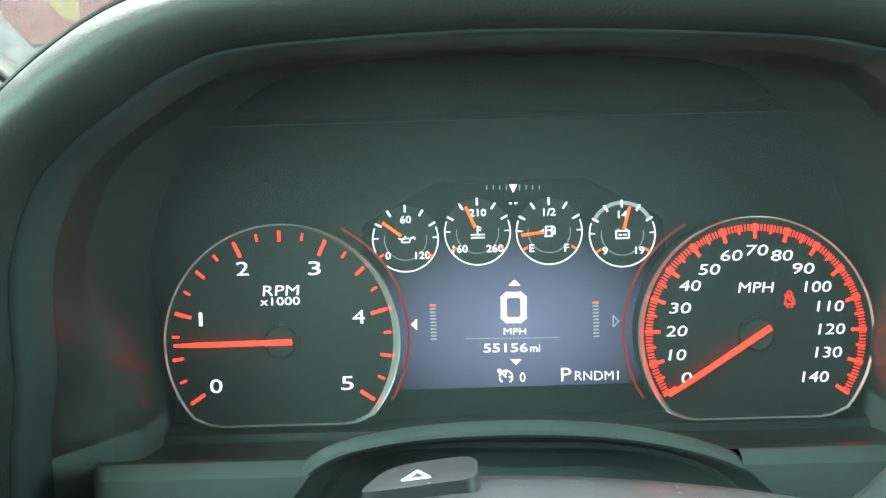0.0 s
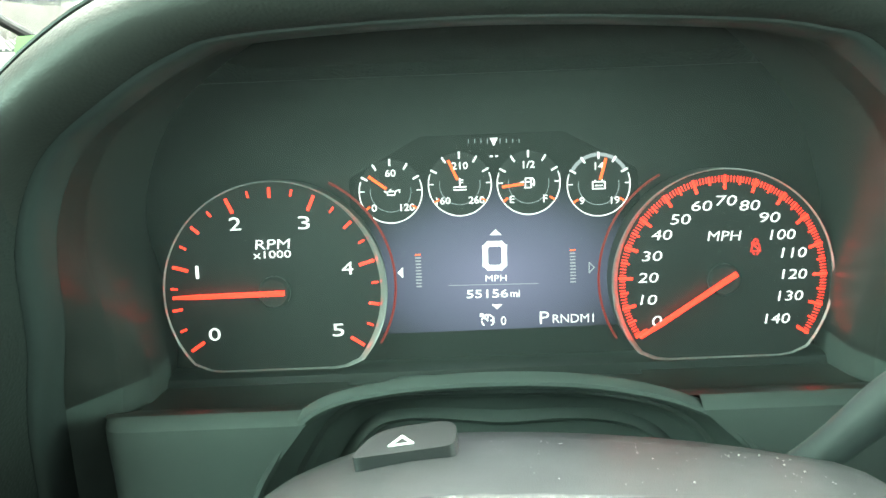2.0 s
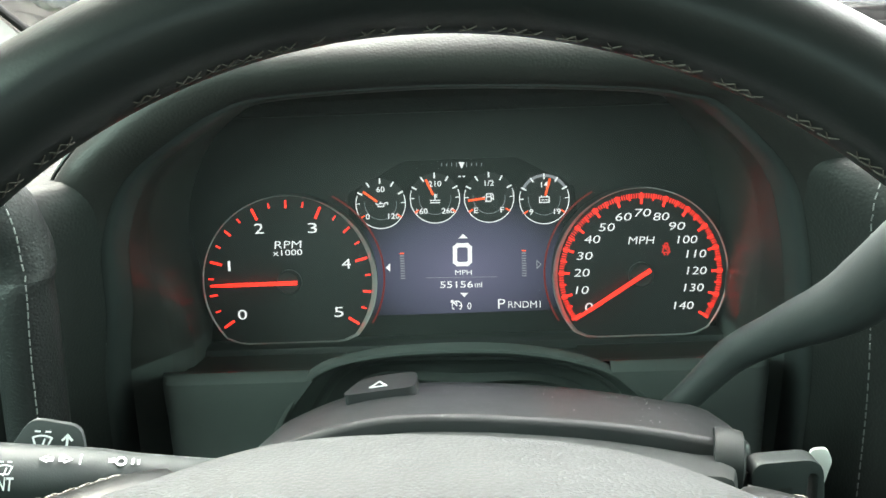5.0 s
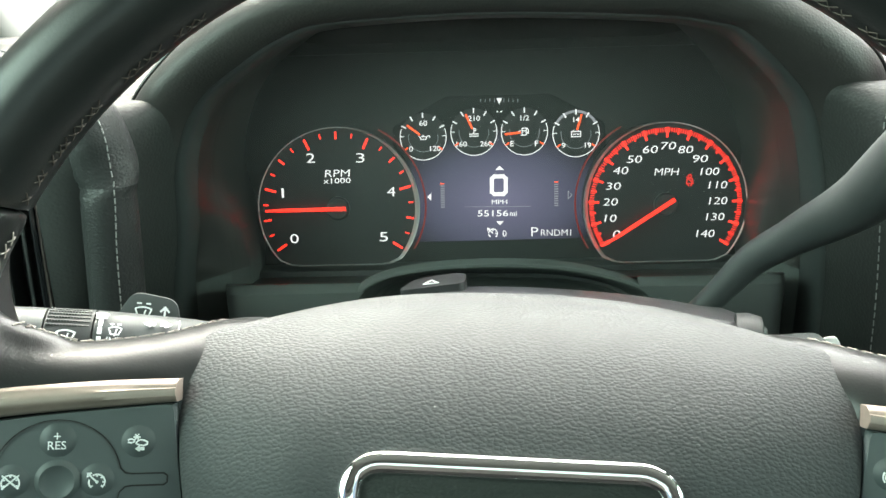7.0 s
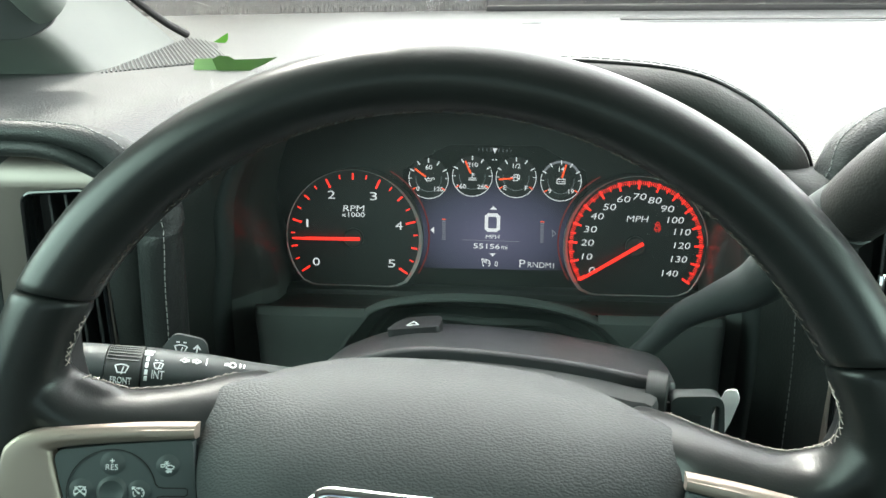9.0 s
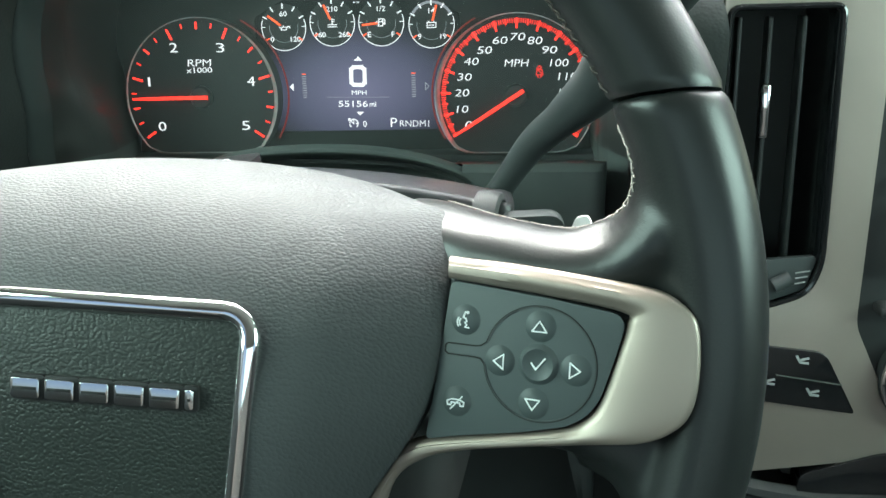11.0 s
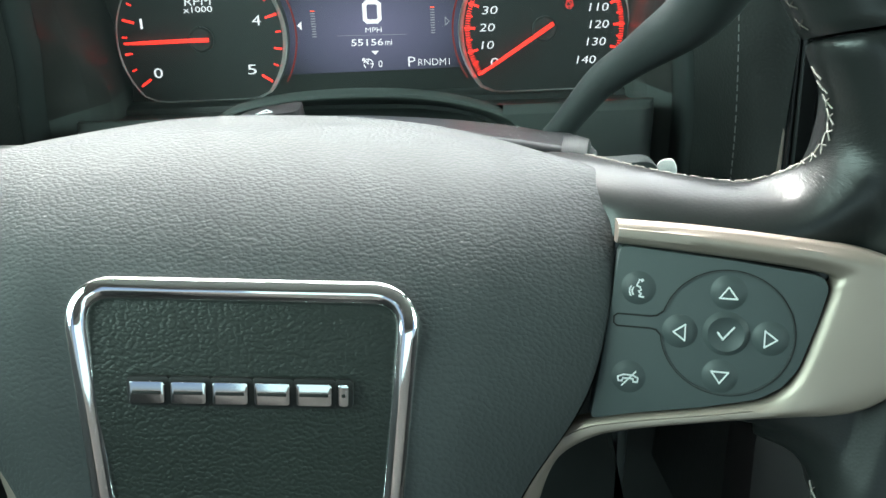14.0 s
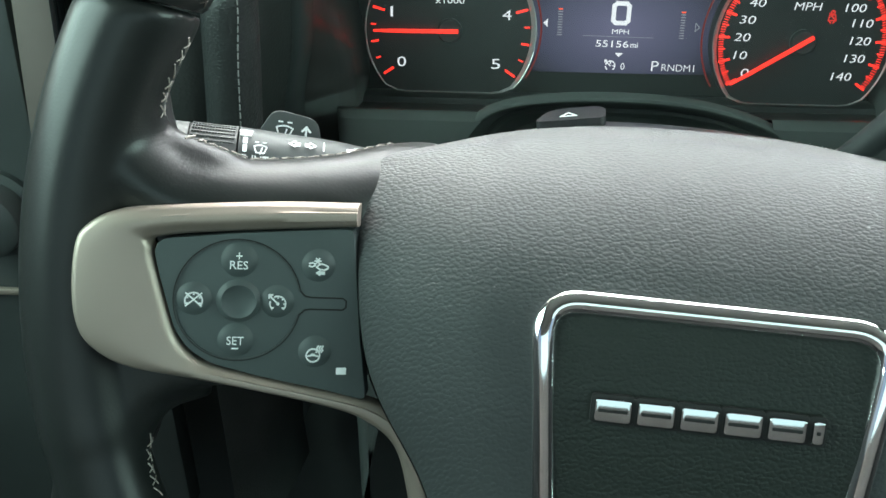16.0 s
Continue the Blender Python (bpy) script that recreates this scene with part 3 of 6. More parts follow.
def bezel_band():
    """The chamfered front edge of the instrument housing."""
    def fn(u, v):
        k = u * 119
        i, f = min(int(k), 118), k - min(int(k), 118)
        a = LIP_LINE[i].lerp(LIP_LINE[i + 1], f)
        q = Vector(INNER[i]).lerp(Vector(INNER[i + 1]), f)
        s = v ** 0.8
        return (a.x + (q.x - a.x) * s, lip_y(a.y) + 0.0004 + 0.0186 * v ** 2.2, a.y + (q.y - a.y) * s)
    return surface(fn, 130, 8)


part("bezel_edge", bezel_band(), BEZEL_PLASTIC, dashboard, "dark grey chamfered bezel edge")


def bezel_tunnel(u0, u1):
    def fn(u, v):
        k = (u0 + (u1 - u0) * u) * 119
        i, f = min(int(k), 118), k - min(int(k), 118)
        q = Vector(INNER[i]).lerp(Vector(INNER[i + 1]), f)
        s = v
        x = q.x + (0.026 + (q.x - 0.026) * 0.965 - q.x) * s
        z = q.y + (1.53 + (q.y - 1.53) * 1.03 - q.y) * s
        near = max(0.0, min(1.0, (1.53 - q.y) / 0.07))
        x += (0.024 if q.x < 0.026 else -0.014) * near * near * (3 - 2 * near) * min(1.0, s * 3.3)
        return (x, lip_y(q.y) + 0.018 + 0.105 * s, z)
    return surface(fn, 130, 21)


part("bezel_tunnel", bezel_tunnel(0.155, 0.845), TUNNEL, dashboard, "glossy black inner walls around the gauges")
part("side_wall", bezel_tunnel(0.0, 0.155), KNEE_PLASTIC, dashboard, "dark grey side wall beside the column")
part("side_wall", bezel_tunnel(0.845, 1.0), KNEE_PLASTIC, dashboard, "dark grey side wall beside the column")


ARCH_LEFT = ((1.16, -0.135), (1.38, -0.090), (1.418, -0.080), (1.440, -0.071), (1.4655, -0.0515))
ARCH_RIGHT = ((1.16, 0.195), (1.38, 0.150), (1.415, 0.141), (1.443, 0.130), (1.4615, 0.108))
LEDGE = [(0.300, 1.16), (0.300, 1.25), (0.300, 1.34), (0.300, 1.40), (0.300, 1.440), (0.2990, 1.456), (0.2996, 1.4625), (0.3025, 1.4652), (0.3065, 1.4660)]
LEDGE_BACK = [(0.3065, 1.4660), (0.312, 1.4650), (0.330, 1.4560), (0.345, 1.4495), (0.40, 1.442)]


def front_panel(outer, flat, leg, profile):
    """A stretch of the moulded panel between the housing's side wall and the arch: it turns back at its outer end."""
    zs, xs = [p[0] for p in leg], [p[1] for p in leg]

    def fn(u, v):
        y, z = profile[min(len(profile) - 1, int(round(v * (len(profile) - 1))))]
        inner = float(np.interp(z, zs, xs)) if y < 0.304 else xs[-1]
        k = min(1.0, u / 0.35)
        a = (1 - min(1.0, k / 0.6 if k < 0.6 else 1.0)) if k < 0.6 else 0.0
        bend = math.pi / 2 * (1 - max(0.0, (k - 0.6) / 0.4))
        x = flat + (outer - flat) * math.sin(bend) if k < 1 else flat + (inner - flat) * (u - 0.35) / 0.65
        turn = abs(outer - flat) * (1 - math.cos(bend)) + 0.07 * a
        y += turn
        return (x, y, min(z, float(np.interp(y, [p[0] for p in LEDGE_BACK], [p[1] for p in LEDGE_BACK]))))
    return surface(fn, 34, len(profile))


part("front_panel", front_panel(-0.1370, -0.1290, ARCH_LEFT, LEDGE), KNEE_PLASTIC, dashboard, "dark grey moulded panel below the gauges")
part("front_panel", front_panel(0.1950, 0.1870, ARCH_RIGHT, LEDGE), KNEE_PLASTIC, dashboard, "dark grey moulded panel below the gauges")


def ledge(x0, x1):
    """The glossy slope from the panel's upper edge back to the foot of the gauges."""
    return surface(lambda u, v: (x0 + (x1 - x0) * u, *LEDGE_BACK[int(round(v * 4))]), 12, 5)


part("ledge", ledge(-0.1372, -0.0440), TUNNEL, dashboard, "glossy dark ledge below the gauges")
part("ledge", ledge(0.1952, 0.1000), TUNNEL, dashboard, "glossy dark ledge below the gauges")
part("hatch_seam", strokes([[(-0.118, 1.405), (-0.112, 1.412), (-0.06, 1.412)], [(-0.118, 1.405), (-0.118, 1.30)]], 0.0009, 0, 0.0006), GROOVE, dashboard, "", pose(0, 0.2998, 0, 90, 0, 0))


ARCH = [(-0.090, 0.300, 1.38), (-0.080, 0.300, 1.418), (-0.071, 0.300, 1.440), (-0.0515, 0.301, 1.4655), (-0.020, 0.3015, 1.4745), (0.027, 0.302, 1.4762), (0.071, 0.3015, 1.4725), (0.108, 0.301, 1.4612),
        (0.130, 0.300, 1.4430), (0.141, 0.300, 1.415), (0.150, 0.300, 1.38)]


def arch_back():
    """The slope from the arch back to the foot of the gauges."""
    line = curve_through(ARCH[3:8], 40)
    return surface(lambda u, v: (line[int(round(u * 39))].x, line[int(round(u * 39))].y + 0.10 * v, line[int(round(u * 39))].z + (1.442 - line[int(round(u * 39))].z) * min(1, 1.3 * v) ** 1.1), 40, 8)


part("arch_slope", arch_back(), TUNNEL, dashboard)


def arch_band():
    """The moulded opening over the column: a narrow rounded crest, an inner wall, a step and a second wall."""
    line = curve_through(ARCH, 70)
    section = [(0.0030, 0.0060), (0.0028, 0.0012), (0.0016, -0.0008), (0.0, -0.0012), (-0.0016, -0.0002), (-0.0026, 0.0014), (-0.0040, 0.0050), (-0.0110, 0.020), (-0.0125, 0.0225), (-0.0150, 0.0222), (-0.0175, 0.024), (-0.0260, 0.045), (-0.0340, 0.078)]

    def fn(u, v):
        p = line[int(round(u * 69))]
        off, back = section[int(round(v * 12))]
        out = Vector((p.x - 0.028, 0, p.z - 1.40)).normalized()
        return p + out * off + Vector((0, back, 0))
    return surface(fn, 70, 13)


def arch_cove():
    """The shallow wall inside the arch, with a second low ridge, behind the column."""
    line = curve_through(ARCH, 70)
    steps = [(-0.0165, 0.0250), (-0.0220, 0.0300), (-0.0280, 0.0320), (-0.0300, 0.0300), (-0.0325, 0.0290), (-0.0350, 0.0310), (-0.0360, 0.0340), (-0.0600, 0.0360)]

    def fn(u, v):
        p = line[int(round(u * 69))]
        off, back = steps[int(round(v * 7))]
        out = Vector((p.x - 0.028, 0, p.z - 1.40)).normalized()
        return p + out * off + Vector((0, back, 0))
    return surface(fn, 70, 8)


part("arch_cove", arch_cove(), KNEE_PLASTIC, dashboard, "dark ridged wall inside the arch")
part("column_arch", arch_band(), KNEE_PLASTIC, dashboard, "dark grey moulded lip arching over the steering column")
part("under_cover", box((1.7, 0.02, 0.42), (0.3, 0.385, 1.24), 0.004), HOUSING, dashboard)


def laid(ob, path, lift=0.0003):
    """A path brought down onto the skin of an object."""
    bpy.context.view_layer.update()
    out = []
    for p in path:
        ok, at, nor, i = ob.closest_point_on_mesh(Vector(p))
        out.append(at + nor * lift)
    return out


def side_wrap(side):
    """The padded leather flank beside the gauges, turning in towards the bezel."""
    lipx = sorted((p.y, p.x) for p in LIP_LINE if (p.x < 0.02) == (side < 0))
    edge_z, edge_x = [p[0] for p in lipx], [p[1] for p in lipx]
    edge = -0.2075 if side < 0 else 0.2445
    def fn(u, v):
        run = 0.500 * u
        top = max(0.0, min(1.0, (run - 0.390) / 0.050))
        back = max(0.0, (run - 0.440) / 0.060)
        z = 1.16 + min(run, 0.390) + 0.032 * math.sin(top * math.pi / 2) - 0.003 * back
        near = Vector((float(np.interp(max(1.20, z), edge_z, edge_x)), 0))
        a = Vector((edge + (0.020 if side < 0 else -0.014) * top ** 1.4, 0.252))
        b = Vector((near.x, lip_y(z)))
        p = a.lerp(b, v)
        y = 0.240 + 0.052 * v ** 2.6 + (lip_y(z) - 0.292) * v + 0.032 * (1 - math.cos(top * math.pi / 2)) + 0.060 * back
        return (p.x, y, z)
    return surface(fn, 90, 14)


for side in (-1, 1):
    flank = part("leather_flank", side_wrap(side), FLANK_LEATHER, dashboard, "black leather flank with a vertical seam")
    if side < 0:
        continue
    zs = curve_through([(0.2330, 0.268, 1.34), (0.2293, 0.2643, 1.4153), (0.2245, 0.2595, 1.4917), (0.2215, 0.258, 1.535), (0.2190, 0.2570, 1.572)], 400)
    part("stitching", stitch_row(laid(flank, zs), 0.0032, 0.0016, 0.00036), GREY_THREAD, dashboard, "pale vertical running stitch")


def dash_top():
    """The upper sheet: it runs round the hood and sinks between the hood's ends and the padded rolls."""
    def fn(u, v):
        x = -0.585 + 1.80 * u
        hump = math.exp(-((x - 0.030) / 0.168) ** 14)
        y0 = 0.262 + 0.20 * hump
        y = y0 + (1.162 - y0) * v ** 1.5
        z = 1.606 - 0.022 * v + 0.006 * math.sin(math.pi * v)
        near = max(0.0, 1 - (y - 0.262) / 0.15) ** 1.4
        dip = math.exp(-((x + 0.172) / 0.030) ** 2) + math.exp(-((x - 0.222) / 0.030) ** 2)
        y += 0.016 * dip * (1 - v) ** 3
        return (x, y, z - 0.034 * dip * near - 0.022 * hump * math.exp(-(v / 0.06) ** 2))
    return surface(fn, 300, 80)


part("dash_top", dash_top(), TOP_LEATHER, dashboard, "grained black upper surface")
slot = part("defroster_slot", box((0.66, 0.040, 0.004), (0.497, 0.952, 1.5905), 0.0015), GREY_PLASTIC, dashboard, "dark defroster slot along the windscreen")
part("throat", box((0.64, 0.022, 0.004), (0.497, 0.952, 1.5922), 0.001), GROOVE, slot)
part("cowl_line", box((1.36, 0.03, 0.012), (0.67, 1.138, 1.588), 0.004), GROOVE, dashboard, "black edge of the dash under the glass")
part("sensor", lathe([(0.014, 0.0), (0.014, 0.003), (0.008, 0.006)], 24), SOFT_BLACK, dashboard, "small black light sensor", pose(0.0587, 0.895, 1.5925))
part("sensor", box((0.040, 0.010, 0.004), (0.0530, 0.705, 1.6000), 0.0015), SOFT_BLACK, dashboard)

GRILLE = [(-0.3130, 0.4740), (-0.2220, 0.5490), (-0.2560, 0.6150), (-0.2720, 0.6600), (-0.3200, 0.7030)]


def grille_wedge():
    return plate(rounded(GRILLE, [0.004, 0.004, 0.01, 0.02, 0.006], 4), 1.588, 1.6030, bevel=0.001)


def rib_length(p, way):
    """How far a rib runs from the grille's front edge to its far edge."""
    best = 0.0
    for k in range(1, len(GRILLE)):
        q, r = Vector(GRILLE[k]), Vector(GRILLE[(k + 1) % len(GRILLE)])
        d = r - q
        det = way.x * d.y - way.y * d.x
        if abs(det) > 1e-9:
            along, at = ((q - p).x * d.y - (q - p).y * d.x) / det, ((q - p).x * way.y - (q - p).y * way.x) / det
            if along > 1e-4 and -0.001 <= at <= 1.001:
                best = max(best, along)
    return best


grille = part("speaker_grille", grille_wedge(), GROOVE, dashboard, "ribbed grey speaker grille at the pillar's foot")
for k in range(30):
    p, way = Vector(GRILLE[0]).lerp(Vector(GRILLE[1]), (k + 0.7) / 30.4), Vector((-0.46, 0.888))
    q = p + way * max(0.003, rib_length(p, way) - 0.001)
    part("rib", tube([(p.x, p.y, 1.6032), (q.x, q.y, 1.6032)], 0.0011, 8), GREY_PLASTIC, grille)


def green_scrap():
    """A folded green scrap added for an unexplained green patch: a broad half lying over and a thin upright tip."""
    bm = plate([(-0.214, 0.0), (-0.200, -0.001), (-0.184, 0.0), (-0.172, 0.005), (-0.160, 0.0112), (-0.178, 0.0098), (-0.198, 0.0092), (-0.203, 0.0122), (-0.212, 0.0125), (-0.218, 0.0095)], -0.0004, 0.0004)
    bmesh.ops.transform(bm, matrix=pose(0, 0.492, 1.6030, 80, 0, 0), verts=bm.verts)
    return bm


DEEP_GREEN = mat("deep_green", (0.03, 0.085, 0.006), 0.7, vary=0.3)
PALE_GREEN = mat("pale_green", (0.16, 0.30, 0.10), 0.6, vary=0.3)
BRIGHT_GREEN = mat("bright_green", (0.06, 0.22, 0.008), 0.6, vary=0.3)
scrap = thing("leaf", Matrix(), "small folded green scrap standing in for a green patch beside the speaker grille", "leaf")
part("blade", green_scrap(), DEEP_GREEN, scrap)
part("fold", plate([(-0.013, 0.0), (0.009, -0.001), (0.010, 0.006), (0.006, 0.0098), (-0.011, 0.0092)], -0.0003, 0.0003), PALE_GREEN, scrap, "pale thin upright part", pose(-0.224, 0.4955, 1.6030, 78, 0, 0))
# Second added scrap, for the small green spot behind the grille.
tip = thing("leaf", Matrix(), "bright green scrap standing in for a green spot beside the far end of the grille", "leaf")
part("blade", plate([(-0.009, 0.0), (0.004, -0.001), (0.007, 0.003), (0.007, 0.010), (0.002, 0.007)], -0.0003, 0.0003), BRIGHT_GREEN, tip, "", pose(-0.2730, 0.6740, 1.6020, 70, 0, 0))


def roll(path, r, n=60):
    return tube(curve_through(path, n), r, 18, flat=0.85)


LEFT_ROLL = [(-0.595, 0.262, 1.601), (-0.40, 0.258, 1.6062), (-0.27, 0.2545, 1.6062), (-0.216, 0.2525, 1.6025), (-0.190, 0.254, 1.588), (-0.1775, 0.2535, 1.571), (-0.1752, 0.2525, 1.547), (-0.1770, 0.2522, 1.51), (-0.1815, 0.2522, 1.44), (-0.1835, 0.2522, 1.34)]
left_roll = part("padded_roll", roll(LEFT_ROLL, lambda s: 0.0080 + 0.0085 * min(1.0, max(0.0, (s - 0.28) / 0.22))), DASH_LEATHER, dashboard, "padded leather roll above the air vent")
part("stitching", stitch_row(laid(left_roll, curve_through([(x, y + 0.004, z + 0.03) for x, y, z in LEFT_ROLL[:3]] + [(-0.214, 0.248, 1.620), (-0.192, 0.243, 1.610), (-0.176, 0.240, 1.596), (-0.1680, 0.2400, 1.576), (-0.1664, 0.2390, 1.547), (-0.1690, 0.2370, 1.511), (-0.1707, 0.2365, 1.485), (-0.1735, 0.2360, 1.44), (-0.1765, 0.2355, 1.34)], 1300)), 0.0029, 0.0012, 0.00038), GREY_THREAD, dashboard, "grey running stitch")
part("welt", tube(curve_through([(-0.595, 0.2575, 1.5915), (-0.40, 0.2535, 1.5968), (-0.27, 0.2498, 1.5968), (-0.236, 0.2482, 1.5952), (-0.214, 0.2475, 1.5875), (-0.199, 0.2480, 1.5775), (-0.192, 0.2500, 1.5640)], 50), 0.0054, 12), DASH_LEATHER, dashboard, "thin padded welt under the roll")
RIGHT_ROLL = [(0.238, 0.272, 1.555), (0.241, 0.272, 1.578), (0.252, 0.274, 1.598), (0.278, 0.278, 1.610), (0.33, 0.283, 1.616), (0.50, 0.290, 1.618), (1.20, 0.31, 1.612)]
right_roll = part("padded_roll", roll(RIGHT_ROLL, 0.0165), DASH_LEATHER, dashboard, "padded leather roll above the centre stack")
part("stitching", stitch_row(laid(right_roll, curve_through([(0.2165, 0.2440, 1.570), (0.2225, 0.258, 1.597), (0.2385, 0.268, 1.6185), (0.2620, 0.274, 1.632)] + [(x, y + 0.004, z + 0.03) for x, y, z in RIGHT_ROLL[4:]], 1200)), 0.0029, 0.0012, 0.00038), GREY_THREAD, dashboard, "grey running stitch")
part("side_backing", box((0.36, 0.02, 0.42), (-0.428, 0.270, 1.390), 0.004), SOFT_BLACK, dashboard, "black end of the dash behind the panel")
part("side_panel", plate(rounded([(-0.605, 1.19), (-0.605, 1.578), (-0.2825, 1.576), (-0.2915, 1.40), (-0.296, 1.19)], [0.01, 0.01, 0.012, 0.3, 0.01], 6), -0.262, -0.246, bevel=0.004), GREY_PLASTIC, dashboard, "dark grey end panel by the door", pose(0, 0, 0, 90, 0, 0))
part("passenger_panel", box((0.62, 0.05, 0.40), (0.90, 0.29, 1.39), 0.01), SOFT_BLACK, dashboard)
part("chrome_strip", box((0.20, 0.004, 0.004), (-0.40, 0.243, 1.372), 0.001), SATIN, dashboard)
light_knob = part("light_knob", lathe([(0.026, 0), (0.026, 0.004), (0.021, 0.005), (0.020, 0.018), (0.017, 0.020)], 36), GREY_PLASTIC, dashboard, "round dark headlamp knob", pose(-0.318, 0.246, 1.423, 90, 0, 0))
part("grip_bar", box((0.006, 0.034, 0.008), (0, 0, 0.021), 0.002), SOFT_BLACK, light_knob)


def air_vent(m, outer, hole, vanes, label, satin):
    """A tall vent: satin surround, dark throat, upright vanes and a bright tab."""
    vent = thing("air_vent", m, label, "air vent")
    part("surround", plate(outer, -0.012, 0.0, [hole], bevel=0.0025), satin, vent, "satin nickel surround")
    xs, ys = [p[0] for p in hole], [p[1] for p in hole]
    cx, cy = (min(xs) + max(xs)) / 2, (min(ys) + max(ys)) / 2
    rim = [((p[0] - cx) * 0.94 + cx, (p[1] - cy) * 0.985 + cy) for p in hole]
    part("throat_rim", plate(hole, -0.016, -0.002, [rim], bevel=0.001), GLOSS_BLACK, vent)
    part("rim", tube([(x, y, 0.0004) for x, y in hole], 0.0016, 8, closed=True), GLOSS_BLACK, vent, "rounded black rim")
    bm = surface(lambda u, v: (rim[int(u * len(rim)) % len(rim)][0], rim[int(u * len(rim)) % len(rim)][1], -0.008 - 0.045 * v), len(rim), 2, close_u=True)
    bm.faces.new([v for v in bm.verts if v.co.z < -0.05])
    part("throat", bm, SOFT_BLACK, vent)
    for x, lean in vanes:
        h = (max(ys) - min(ys)) - 0.010
        blade = box((0.0022, h, 0.020), (0, 0, 0), 0.0009)
        part("vane", blade, HOUSING, vent, "", pose(x, cy, -0.018, 0, lean, 0))
    return vent


def brow(x0, x1, y, rise, back):
    """The upper edge of a surround, rolling back under the padded leather."""
    ease = lambda v: 0.025 * (1 - math.cos(v * math.pi / 2)) if x0 < 0 else 0.0
    return surface(lambda u, v: (x0 + ease(v) + (x1 - x0 - ease(v)) * u, y + rise * math.sin(v * math.pi / 2), 0.0008 - back * (1 - math.cos(v * math.pi / 2))), 12, 14)


lz = lambda z: (z - 1.50) / math.cos(radians(2.9))
left_hole = rounded([(-0.2565, lz(1.5695)), (-0.211, lz(1.572)), (-0.211, lz(1.42)), (-0.264, lz(1.42))], 0.008, 4)
left_outer = rounded([(-0.276, lz(1.576)), (-0.2085, lz(1.5755)), (-0.2085, lz(1.40)), (-0.289, lz(1.40))], [0.003, 0.006, 0.01, 0.01], 5)
vent_l = air_vent(LEFT, left_outer, left_hole, [(-0.2455, 8), (-0.2345, 8), (-0.2235, 8)], "tall air vent in a satin surround by the door", VENT_SATIN)

part("brow", brow(-0.2757, -0.1860, lz(1.5735), 0.0215, 0.028), VENT_SATIN, vent_l, "rounded satin upper edge")

# ---- centre stack ----
sz = lambda z: (z - 1.54) / math.cos(radians(8.0))
S = lambda pts: [(x, sz(z)) for x, z in pts]
right_hole = rounded(S([(0.2462, 1.563), (0.301, 1.563), (0.302, 1.432), (0.296, 1.416), (0.276, 1.409), (0.246, 1.409)]), [0.006, 0.005, 0.01, 0.008, 0.004, 0.004], 4)
right_outer = rounded(S([(0.2440, 1.576), (0.3255, 1.580), (0.323, 1.398), (0.344, 1.3535), (0.364, 1.3425), (0.46, 1.339), (0.46, 1.322), (0.36, 1.326), (0.33, 1.317), (0.262, 1.308), (0.2435, 1.34), (0.2435, 1.43)]),
                      [0.004, 0.004, 0.006, 0.012, 0.01, 0.002, 0.002, 0.01, 0.02, 0.01, 0.02, 0.02], 5)
vent_r = air_vent(STACK, right_outer, right_hole, [(0.2548, -8), (0.2700, -8), (0.2868, -8)], "tall black air vent in a satin nickel surround", STACK_SATIN)
part("brow", brow(0.2440, 0.3262, sz(1.5765), 0.027, 0.013), STACK_SATIN, vent_r, "rounded satin upper edge")
tab = part("tab", box((0.0045, 0.028, 0.006), (0.2672, sz(1.512), -0.004), 0.0018), CHROME, vent_r, "bright chrome tab")
part("foot", plate(rounded(S([(0.250, 1.432), (0.300, 1.436), (0.295, 1.418), (0.276, 1.411), (0.250, 1.411)]), 0.003, 3), -0.006, -0.0015, bevel=0.001), GREY_PLASTIC, vent_r)
part("thumb_wheel", tube([(0.278, sz(1.420), 0.0), (0.2865, sz(1.4245), 0.0)], 0.0042, 12), GREY_PLASTIC, vent_r)
part("wheel_marks", strokes([S([(0.289, 1.4275), (0.296, 1.4285)]), S([(0.289, 1.4245), (0.295, 1.4255)]), S([(0.289, 1.4215), (0.294, 1.4225)])], 0.0007, 0.0004), GREY_PRINT, vent_r)

seat_pad = thing("seat_heater_switch", STACK, "black seat heating switch panel with three pale symbols", "switch panel")
part("plate", plate(rounded(S([(0.262, 1.388), (0.308, 1.383), (0.327, 1.347), (0.262, 1.356)]), [0.004, 0.006, 0.003, 0.004], 4), 0.0, 0.0022, bevel=0.0008), GLOSS_BLACK, seat_pad)
part("joint", strokes([S([(0.283, 1.370), (0.318, 1.3645)])], 0.0007, 0.0024), PALE_TRIM, seat_pad)
for x, z in ((0.296, 1.378), (0.303, 1.3590), (0.279, 1.3655)):
    part("symbol", strokes([S([(x - 0.003, z + 0.003), (x - 0.001, z - 0.0005), (x + 0.003, z - 0.001)]), S([(x - 0.0005, z + 0.001), (x + 0.003, z + 0.0018)])], 0.0013, 0.0025), GREY_PRINT, seat_pad)

SCREEN_LIT = lit("pale_screen", (0.80, 0.86, 0.55), 0.55)
stack = thing("centre_stack", STACK, "black centre stack with radio panel and climate knob", "control panel")
part("panel", plate(rounded(S([(0.3235, 1.60), (0.3225, 1.3985), (0.3435, 1.354), (0.364, 1.343), (0.66, 1.339), (0.66, 1.60)]), 0.006, 4), -0.014, -0.004, bevel=0.002), SOFT_BLACK, stack)
